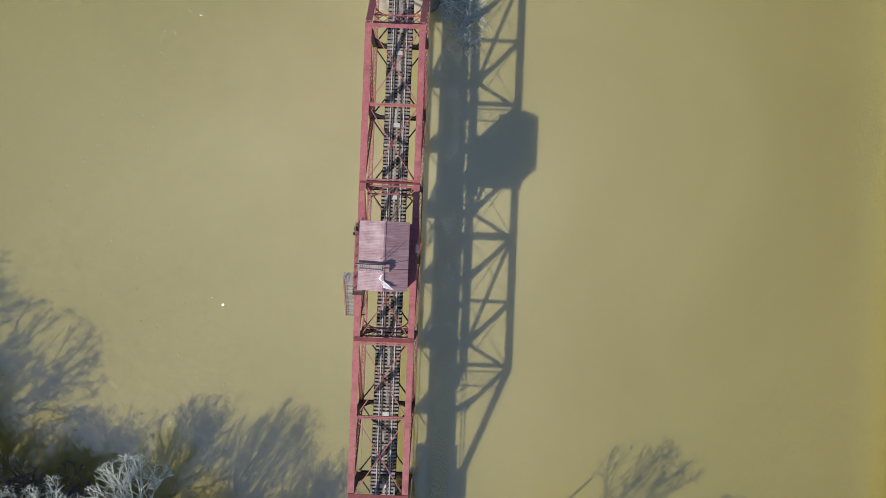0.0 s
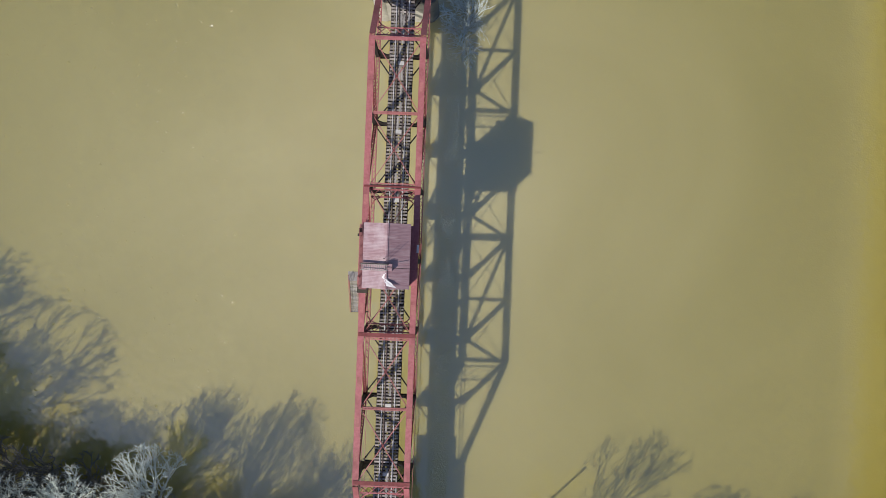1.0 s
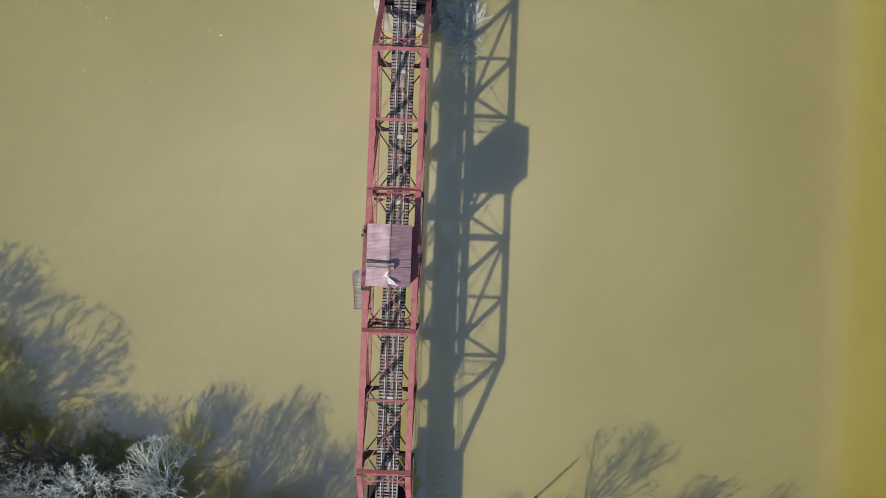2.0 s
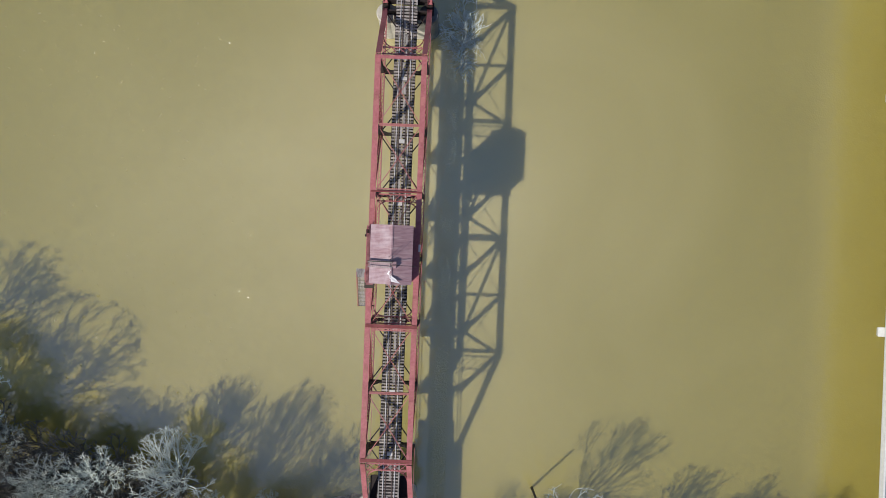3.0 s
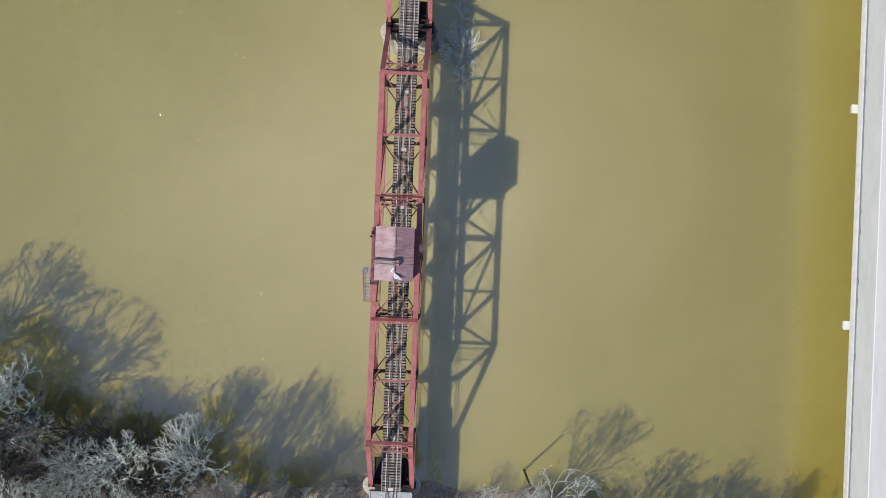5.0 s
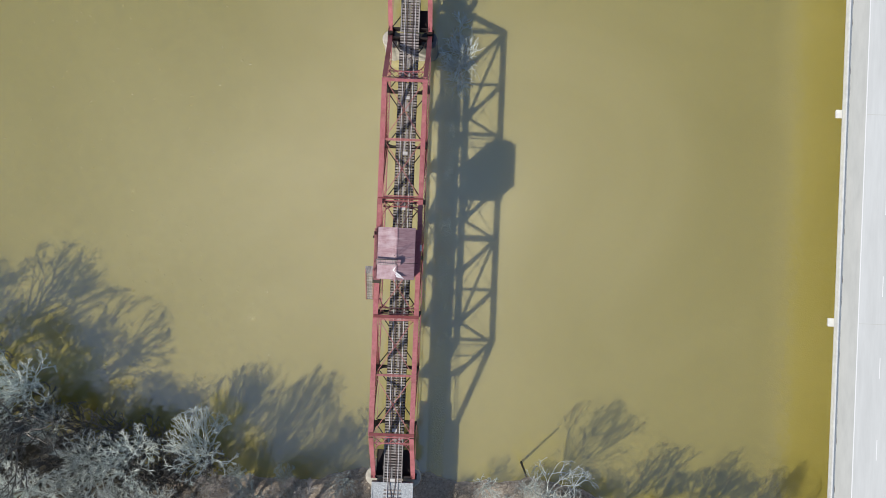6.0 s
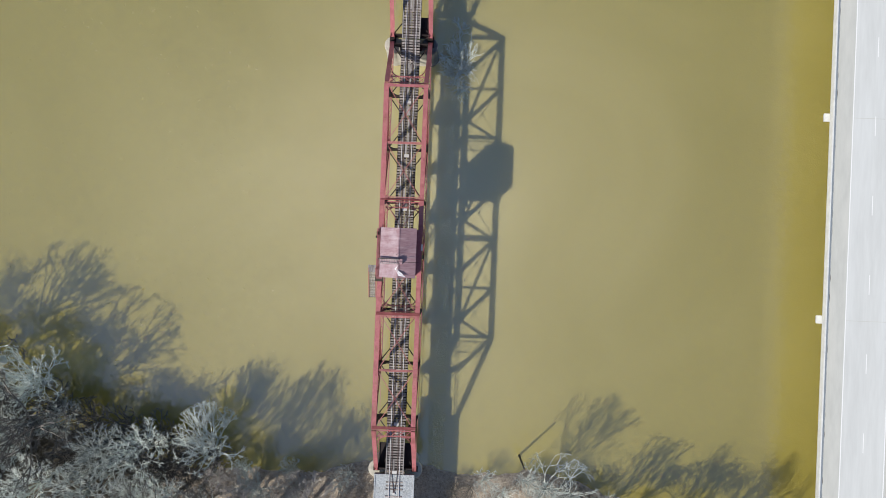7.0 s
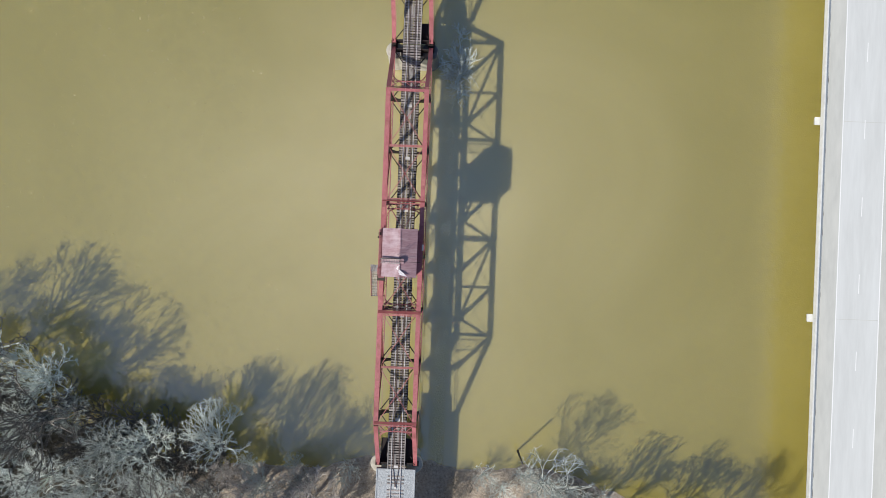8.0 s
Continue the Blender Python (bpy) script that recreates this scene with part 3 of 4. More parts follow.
# ---- machine house on the top chords ----
def machine_house():
    z0, ze, zr = 17.76, 21.86, 22.95
    x0, x1, y0, y1, xr = -2.55, 2.02, -2.62, 3.86, -0.26
    h = thing("machine_house", "purple-red corrugated metal machine house on the truss top", "machine house", (0.22, 0, 0))
    for y in (-2.3, -0.2, 1.9, 3.6):
        part("floor_joist", Shape().box((-3.3, y - 0.12, z0), (2.86, y + 0.12, z0 + 0.24)), STEEL, h)
    zf = z0 + 0.24
    part("floor", Shape().box((-2.62, y0 - 0.02, zf), (2.9, y1 + 0.1, zf + 0.07)), STEEL, h)
    # walls as ribbed sheets with a gable at each end
    n = 36
    for name, x in (("wall", x0), ("wall", x1)):
        s = Shape().box((x - 0.03, y0, zf + 0.07), (x + 0.03, y1, ze - 0.02))
        for i in range(n):
            y = y0 + (i + 0.5) * (y1 - y0) / n
            s.box((x - 0.055, y - 0.04, zf + 0.07), (x + 0.055, y + 0.04, ze - 0.03))
        part(name, s, CLADDING, h)
    for y in (y0, y1):
        s = Shape()
        k = len(s.v)
        out = [(x0 + 0.03, zf + 0.07), (x1 - 0.03, zf + 0.07), (x1 - 0.03, ze - 0.03), (xr, zr - 0.04), (x0 + 0.03, ze - 0.03)]
        s.v += [(a, y - 0.03, b) for a, b in out] + [(a, y + 0.03, b) for a, b in out]
        s.f += [(0, 1, 2, 3, 4), (9, 8, 7, 6, 5)] + [(i, i + 5, (i + 1) % 5 + 5, (i + 1) % 5) for i in range(5)]
        part("gable_wall", s, CLADDING, h)
    # roof: corrugated sheets on both slopes, two lengths with a lapped seam
    for xe in (-2.80, 2.18):
        for a, b, lift in ((-2.86, -0.14, 0.0), (-0.20, 4.04, 0.035)):
            s = Shape()
            m = int((b - a) / 0.075)
            for i in range(m + 1):
                y = a + (b - a) * i / m
                w = 0.010 * (i % 2) + lift
                s.v += [(xe, y, ze + w), (xr, y, zr + w), (xr, y, zr + w - 0.02), (xe, y, ze + w - 0.02)]
            for i in range(m):
                for j in range(4):
                    s.f.append((4 * i + j, 4 * i + (j + 1) % 4, 4 * i + 4 + (j + 1) % 4, 4 * i + 4 + j))
            s.f += [(3, 2, 1, 0), (4 * m, 4 * m + 1, 4 * m + 2, 4 * m + 3)]
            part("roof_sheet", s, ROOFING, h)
    rd = Shape()
    for k in (-1, 1):
        rd.hull([(xr, -2.88, zr + 0.03), (xr + k * 0.16, -2.88, zr - 0.01), (xr + k * 0.16, 4.06, zr - 0.01), (xr, 4.06, zr + 0.03),
                 (xr, -2.88, zr + 0.085), (xr + k * 0.16, -2.88, zr + 0.045), (xr + k * 0.16, 4.06, zr + 0.045), (xr, 4.06, zr + 0.085)])
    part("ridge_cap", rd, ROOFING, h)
    # roof ladder on stand-offs
    ld = Shape()
    A, B = Vector((-2.95, 0, ze + 0.42)), Vector((-0.05, 0, zr + 0.42))
    for y in (-0.32, -0.92):
        ld.bar(A + Vector((0, y, 0)), B + Vector((0, y, 0)), 0.06, 0.09, (0, 1, 0))
    for i in range(12):
        p = A.lerp(B, (i + 0.5) / 12)
        ld.bar(p + Vector((0, -0.32, 0)), p + Vector((0, -0.92, 0)), 0.05, 0.05)
    for f in (0.06, 0.5, 0.95):
        p = A.lerp(B, f)
        for y in (-0.32, -0.92):
            ld.bar(p + Vector((0, y, 0)), p + Vector((0, y, -0.40)), 0.05, 0.05)
    part("roof_ladder", ld, PLANK_WOOD, h, "grey weathered ladder on stand-offs")
    # dark bar added where the ladder's shadow line falls
    for y in (-0.25,):
        part("ladder_shadow_bar", Shape().bar((-3.0, y, ze + 0.5), (0.05, y, zr + 0.52), 0.10, 0.14, (0, 1, 0)), STEEL_DARK, h)
    for x, y, top in ((-0.26, 0.05, 2.3), (-0.44, 0.32, 1.75)):
        part("mast", Shape().tube([(x, y, zr), (x, y, zr + top)], [0.035, 0.03], 8), STEEL_DARK, h)
    part("boom", Shape().tube([(-0.2, -0.62, zr + 0.5), (2.75, -0.66, zr + 0.15)], [0.03, 0.03], 6), STEEL_DARK, h)
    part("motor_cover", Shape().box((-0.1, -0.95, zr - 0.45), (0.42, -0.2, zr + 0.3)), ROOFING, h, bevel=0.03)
    # railed walk along the chord, and the landing before the door
    part("walkway", Shape().box((-3.52, y0 - 0.6, zf), (-2.66, y1 + 0.1, zf + 0.05)), CLADDING, h)
    rl = Shape()
    for i in range(7):
        y = y0 - 0.3 + i * 1.1
        rl.bar((-3.5, y, zf), (-3.5, y, zf + 1.05), 0.06, 0.06)
    for z in (0.55, 1.05):
        rl.bar((-3.5, y0 - 0.3, zf + z), (-3.5, y1 + 0.1, zf + z), 0.05, 0.05)
    part("railing", rl, STEEL, h)
    bx = Shape().box((-3.62, 3.05, zf + 0.45), (-3.3, 3.5, zf + 0.95)).box((-3.75, 2.6, zf + 0.6), (-3.55, 2.9, zf + 0.85)).bar((-3.6, 2.8, zf + 0.7), (-3.5, 3.3, zf + 0.7), 0.08, 0.08)
    part("winch", bx, STEEL_DARK, h, "dark winch gear on the walkway", 0.03)
    part("landing", Shape().box((-3.66, y0 - 1.0, zf - 0.12), (-2.5, y0 - 0.05, zf + 0.04)), ROT, h)
    # steep stair down the outside of the truss
    sa, sb = Vector((-4.1, -1.75, zf)), Vector((-4.6, -6.35, 9.9))
    part("stair_platform", Shape().box((-4.7, -2.3, zf - 0.03), (-3.5, -1.3, zf + 0.03)), PLANK_WOOD, h)
    sr = Shape()
    for k in (-0.5, 0.5):
        o = Vector((k, 0, 0))
        sr.bar(sa + o, sb + o, 0.05, 0.2, (1, 0, 0))
        sr.bar(sa + o + Vector((0, 0, 1.0)), sb + o + Vector((0, 0, 1.0)), 0.05, 0.05)
        for i in range(7):
            p = sa.lerp(sb, i / 6) + o
            sr.bar(p, p + Vector((0, 0, 1.0)), 0.045, 0.045)
    stair = part("stair", sr, STEEL_LIGHT, h)
    m = 40
    for i in range(m):
        p = sa.lerp(sb, (i + 0.5) / m)
        part("tread", Shape().box((p.x - 0.48, p.y - 0.04, p.z - 0.02), (p.x + 0.48, p.y + 0.04, p.z + 0.02)), PLANK_WOOD, stair)
    part("stair_bracket", Shape().bar((-5.1, -6.35, 9.8), (-3.0, -6.35, 9.2), 0.15, 0.15).bar((-4.65, -1.5, zf - 0.1), (-3.2, -1.5, zf - 0.1), 0.12, 0.12), STEEL_DARK, h)
    lamp = Shape().tube([(2.85, 1.45, Z_TOP + 0.3), (2.85, 1.45, Z_TOP + 1.5)], [0.04, 0.04], 8)
    post = part("lamp_post", lamp, STEEL_DARK, h)
    part("lamp_box", Shape().box((2.75, 1.0, Z_TOP + 1.5), (3.0, 1.9, Z_TOP + 1.7)), WHITE, post, "white lamp housing", 0.03)


machine_house()


def torn_sheet():
    """A torn white sheet caught at the ridge of the roof."""
    ob = thing("torn_sheet", "torn white plastic sheet snagged on the metal roof", "plastic sheet", (0.22, 0, 0))
    s = Shape()
    rng = random.Random(9)
    n = 12
    for i in range(n + 1):
        f = i / n
        y = -1.15 - 1.45 * f
        low = max(0, f - 0.4) / 0.6
        cx = -0.22 - 0.24 * math.sin(min(1, f * 1.8) * math.pi) + 0.52 * low
        w = 0.07 + 0.16 * min(f, 0.4) + 0.46 * low + (0.07 if 0.3 < f < 0.5 else 0)
        roof = lambda x: 22.95 - 0.2 * max(0, x + 0.26) - 0.42 * max(0, -0.26 - x)
        for u in (-1, -0.35, 0.3, 1):
            x = cx + u * w + rng.uniform(-0.05, 0.05)
            s.v.append((x, y - 0.12 * u * f, roof(x) + 0.08 + 0.04 * abs(math.sin(3 * u + 7 * f))))
    for i in range(n):
        for j in range(3):
            s.f.append((4 * i + j, 4 * i + j + 1, 4 * i + 5 + j, 4 * i + 4 + j))
    part("sheet", s, WHITE, ob)


torn_sheet()


# ---- road bridge ----
def road_bridge():
    x0, z = 64.85, 9.0
    x1 = 78.85
    rb = thing("road_bridge", "pale concrete road bridge with low parapets and white lane lines", "road bridge")
    part("deck", Shape().box((x0, -700, z - 0.22), (x1, 700, z)), ROAD, rb)
    rng = random.Random(14)
    for a, k in ((x0, 1), (x1, -1)):
        # barrier with an upright outer face and a sloping inner one, in lengths of a span
        unit = Shape().hull([(a, 0.01, z + 0.004), (a + k * 0.86, 0.01, z + 0.004), (a + k * 0.86, 31.19, z + 0.004), (a, 31.19, z + 0.004),
                             (a, 0.01, z + 0.08), (a + k * 0.86, 0.01, z + 0.08), (a + k * 0.86, 31.19, z + 0.08), (a, 31.19, z + 0.08)])
        unit.hull([(a, 0.01, z + 0.08), (a + k * 0.84, 0.01, z + 0.08), (a + k * 0.84, 31.19, z + 0.08), (a, 31.19, z + 0.08),
                   (a, 0.01, z + 0.84), (a + k * 0.24, 0.01, z + 0.84), (a + k * 0.24, 31.19, z + 0.84), (a, 31.19, z + 0.84)])
        unit = unit.mesh("parapet", PARAPET)
        # grime washed along the foot of the barrier
        grime = Shape()
        n = 70
        for i in range(n + 1):
            w = 0.02 + 0.1 * max(0, noise.noise(Vector((i * 0.31, 2 * k, 5)))) + rng.uniform(0, 0.03)
            grime.v += [(a + k * 0.865, 31.18 * i / n, z + 0.006), (a + k * (0.88 + w), 31.18 * i / n, z + 0.006)]
        grime.f = [(2 * i, 2 * i + 1, 2 * i + 3, 2 * i + 2) for i in range(n)]
        grime = grime.mesh("gutter_grime", ROT)
        for j in range(-22, 22):
            part("parapet", unit, PARAPET, rb).location = (0, j * 31.2 - 7.3, 0)
            if -4 < j < 4:
                part("gutter_grime", grime, ROT, rb, "dark grime along the gutter").location = (0, j * 31.2 - 7.3, 0)
    for x in (x0 + 1.4, x0 + 5.2, x0 + 9.0, x0 + 12.7):
        part("girder", Shape().box((x - 0.25, -700, 7.43), (x + 0.25, 700, z - 0.22)), PARAPET, rb)
    for a, b in ((x0 + 0.87, 68.28), (75.2, x1 - 0.87)):
        part("shoulder", Shape().box((a, -700, z), (b, 700, z + 0.003)), SHOULDER, rb, "dirtier beige concrete shoulder")
    for x in (68.36, 75.12):
        part("edge_line", Shape().box((x - 0.075, -700, z + 0.004), (x + 0.075, 700, z + 0.01)), PAINT, rb)
    dash = Shape().box((71.82 - 0.06, -3.05, z + 0.004), (71.82 + 0.06, 0, z + 0.01)).mesh("lane_dash", PAINT)
    for j in range(-20, 20):
        d = part("lane_dash", dash, PAINT, rb)
        d.location = (0, 36.45 + j * 12.192, 0)
    for j in range(-20, 21):
        y = 23.9 + j * 31.2
        part("deck_joint", Shape().box((x0 + 0.88, y - 0.04, z + 0.004), (x1 - 0.88, y + 0.04, z + 0.008)), SHOULDER, rb)
    for j in range(-6, 7):
        y = 23.9 + j * 31.2
        c = Shape()
        c.hull([(64.35, y - 0.5, 7.6), (79.4, y - 0.5, 7.6), (79.4, y + 0.5, 7.6), (64.35, y + 0.5, 7.6),
                (64.1, y - 0.62, 8.5), (79.6, y - 0.62, 8.5), (79.6, y + 0.62, 8.5), (64.1, y + 0.62, 8.5)])
        c.box((70.5, y - 0.6, 6.2), (74.5, y + 0.6, 7.4))
        part("pier_cap", c, PARAPET, rb)
        part("pier_column", Shape().tube([(72.6, y, -3), (72.6, y, 6.2)], [0.85, 0.85], 20), CONCRETE, rb)


road_bridge()


# ---- track ----
def rail_shape(x, y0, y1, z=Z_RAIL, size=1.0):
    s = Shape()
    s.bar((x, y0, z - 0.02), (x, y1, z - 0.02), 0.075 * size, 0.04)
    s.bar((x, y0, z - 0.085), (x, y1, z - 0.085), 0.025, 0.09)
    s.bar((x, y0, z - 0.145), (x, y1, z - 0.145), 0.14, 0.03)
    return s


def track(y0, y1, label, timber, seed):
    """Rails, guard rails and ties from y0 north to y1; on the spans also guard timbers and walking boards."""
    rng = random.Random(seed)
    t = thing("railway_track", label, "railway track", (0, 0, DECK), "railway tracks")
    for k in (-1, 1):
        part("rail", rail_shape(k * 0.755, y0, y1), RAIL_STEEL, t, "bright worn steel rail")
        if timber:
            part("guard_rail", rail_shape(k * 0.43, y0, y1, Z_RAIL - 0.01, 0.9), RUST, t, "rusty inner guard rail")
            part("guard_timber", Shape().box((k * 1.3 - 0.08, y0, 8.262), (k * 1.3 + 0.08, y0 + 7.6, 8.36)), PLANK_WOOD, t)
    if timber:
        for i in range(int((y1 - y0) / 2.1)):
            for x in (-0.15, 0.15):
                if rng.random() < (0.62 if y0 + i * 2.1 > 0 else 0.22):
                    y = y0 + 0.1 + i * 2.1 + rng.uniform(0, 0.3)
                    ln = rng.uniform(1.1, 2.0)
                    b = Shape()
                    j = rng.uniform(-0.03, 0.03)
                    b.hull([(x - 0.12, y, 8.266), (x + 0.12, y, 8.266), (x + 0.12 + j, y + ln, 8.266), (x - 0.12 + j, y + ln, 8.266),
                            (x - 0.12, y, 8.31), (x + 0.12, y, 8.31), (x + 0.12 + j, y + ln, 8.31), (x - 0.12 + j, y + ln, 8.31)])
                    part("walk_board", b, PLANK_WOOD, t)
    return t


def ties(t, y0, y1, seed, timber, step):
    rng = random.Random(seed)
    kinds = []
    for i in range(5):
        ln = 1.37 + rng.uniform(-0.04, 0.05) if timber else 1.3
        kinds.append(Shape().hull([(-ln, -0.115, -0.13), (ln, -0.115, -0.13), (ln, 0.115, -0.13), (-ln, 0.115, -0.13),
                                   (-ln, -0.105, 0.13), (ln, -0.105, 0.13), (ln, 0.105, 0.13), (-ln, 0.105, 0.13)]).mesh("tie", TIE_WOOD, 0.012))
    y = y0 + 0.2
    while y < y1 - 0.15:
        if timber or rng.random() < 0.85:
            ob = part("tie", rng.choice(kinds), TIE_WOOD, t)
            ob.location = (rng.uniform(-0.05, 0.05), y + rng.uniform(-0.02, 0.02), 8.13 if timber else 8.125)
            ob.rotation_euler = (0, 0, rng.uniform(-0.02, 0.02))
        y += step


TRACKS = [
    (track(-Y_NORTH - 0.5, Y_NORTH + 0.4, "steel rails on weathered timber ties along the truss span", True, 1), -Y_NORTH - 0.5, Y_NORTH + 0.4, 11, True, 0.405),
    (track(Y_NORTH + 0.42, 3 * Y_NORTH + 0.9, "steel rails on timber ties over the next span", True, 2), Y_NORTH + 0.42, 3 * Y_NORTH + 0.9, 12, True, 0.405),
    (track(-93, -Y_NORTH - 0.52, "steel rails on ties bedded in pale ballast", False, 3), -93, -Y_NORTH - 0.52, 13, False, 0.55),
]
# the guard rails run together to a point past the end of the span
for k in (-1, 1):
    g = Shape().bar((k * 0.43, -Y_NORTH - 0.52, 8.36), (k * 0.05, -Y_NORTH - 3.3, 8.36), 0.07, 0.12)
    part("guard_rail", g, RUST, TRACKS[2][0], "rusty guard rail bent to a point")
part("point_plate", Shape().box((-0.2, -Y_NORTH - 3.65, 8.28), (0.2, -Y_NORTH - 3.25, 8.42)), PLATE, TRACKS[2][0], "bare metal guard point", 0.03)
for y in [(3 - i) * PANEL - 1.05 for i in range(0, 7)] + [-Y_NORTH - 0.2]:
    p = Shape().box((-0.36, y - 0.2, 8.268), (0.36, y + 0.24, 8.33))
    part("cover_plate", p, PLATE, TRACKS[0][0], "bright bare metal cover plate")


# ---- bare trees ----
def shoot(s, p, q, r0, r1):
    """A straight three-sided twig from p to q, tapering from r0 to r1."""
    way = (q - p).normalized()
    a = way.orthogonal().normalized()
    b = way.cross(a)
    k = len(s.v)
    for at, r in ((p, r0), (q, r1)):
        s.v += [tuple(at + a * r), tuple(at + (b * 0.87 - a * 0.5) * r), tuple(at - (b * 0.87 + a * 0.5) * r)]
    s.f += [(k, k + 1, k + 4, k + 3), (k + 1, k + 2, k + 5, k + 4), (k + 2, k, k + 3, k + 5)]


def grow(seed, height, bole, wide, stems=5, levels=7, twig=0.02, side=2, crook=0.1, spread=1.0, stout=0.42):
    """Branches of a leafless tree as two shapes, the wood and the crown of twigs. Every limb parts again and again into a
    leader and a weaker arm; each is as thick as the shoots that it feeds; short side twigs fill the rim of the crown."""
    rng = random.Random(seed)
    up = Vector((0, 0, 1))
    node, mother, level = [Vector((0, 0, -0.6))], [-1], [0]

    def aside(d, angle, turn):
        a = d.orthogonal().normalized()
        a = a * math.cos(turn) + d.cross(a) * math.sin(turn)
        return (d * math.cos(angle) + a * math.sin(angle)).normalized()

    def stretch(k, d, length, deep, parts):
        for i in range(parts):
            d = (d + Vector((rng.gauss(0, crook), rng.gauss(0, crook), rng.gauss(0, crook) + 0.05))).normalized()
            node.append(node[k] + d * length / parts)
            mother.append(k)
            level.append(deep)
            k = len(node) - 1
        return k, d

    k, d = stretch(0, up, bole + 0.6, 0, max(2, int(bole / 1.5)))
    foot = k
    tips = []
    first = (height - bole) * 0.24
    for i in range(stems):
        out = spread * (0.12 + 0.7 * ((i + 0.5) / stems) ** 0.7)
        tips.append((foot, aside(up, out, 2.4 * i + rng.uniform(-0.3, 0.3)), first * rng.uniform(0.9, 1.25), 1, 0.0))
    while tips:
        k, d, length, deep, turn = tips.pop()
        k, d = stretch(k, d, length, deep, 3 if deep < 4 else 2)
        if deep == levels:
            continue
        turn += 1.57 + rng.uniform(-0.5, 0.5)
        tips.append((k, aside(d, spread * rng.uniform(0.12, 0.34), turn), length * rng.uniform(0.74, 0.9), deep + 1, turn))
        if deep < 3 or rng.random() < 0.9:
            tips.append((k, aside(d, spread * rng.uniform(0.38, 0.72), turn + math.pi), length * rng.uniform(0.58, 0.82), deep + 1, turn))
    # fit the crown to its height and width
    top = max(p.z for p in node)
    far = sorted(math.hypot(p.x, p.y) for p in node)[int(len(node) * 0.96)]
    for p in node[foot + 1:]:
        p.x, p.y, p.z = p.x * wide / far, p.y * wide / far, bole + (p.z - bole) * (height - bole) / (top - bole)
    # shoots that overreach are held back, so that the crown closes in a dome
    mid, rise = bole + 0.45 * (height - bole), 0.56 * (height - bole)
    for p in node[foot + 1:]:
        past = math.sqrt((p.x / wide) ** 2 + (p.y / wide) ** 2 + ((p.z - mid) / rise) ** 2)
        if past > 0.9:
            k = (0.9 / past) ** 0.7
            p.x, p.y, p.z = p.x * k, p.y * k, mid + (p.z - mid) * k
    n = len(node)
    feed, ends = [0.0] * n, [True] * n
    for i in range(n - 1, 0, -1):
        feed[i] = feed[i] or 1.0
        feed[mother[i]] += feed[i]
        ends[mother[i]] = False
    rad = [twig * max(f, 1) ** stout for f in feed]
    wood, crown = Shape(), Shape()
    for i in range(1, n):
        p, q = node[mother[i]], node[i]
        r0, r1 = min(rad[mother[i]], rad[i] * 1.25), rad[i] * (0.6 if ends[i] else 1)
        if feed[i] > 40:
            wood.tube([p, q], [r0, r1], 7)
        else:
            shoot(wood if feed[i] > 8 else crown, p, q, r0, r1)
        if level[i] >= levels - 2:
            way = (q - p).normalized()
            for j in range(side):
                e = (aside(way, rng.uniform(0.35, 1.0), rng.uniform(0, 6.28)) + up * 0.12).normalized()
                shoot(crown, q, q + e * (q - p).length * rng.uniform(0.7, 1.7), twig * 0.8, twig * 0.35)
    return wood, crown


def tree(seed, height, bark, label, name="tree", twigs=None, **how):
    wood, crown = grow(seed, height, **how)
    t = thing(name, label, name.replace("_", " "), group="bank " + name.replace("_", " ") + "s")
    part("trunk", wood, bark, t)
    part("crown", crown, twigs or bark, t)
    return t


def tz(x, y):
    return max(ground_height(x, y), -0.4)


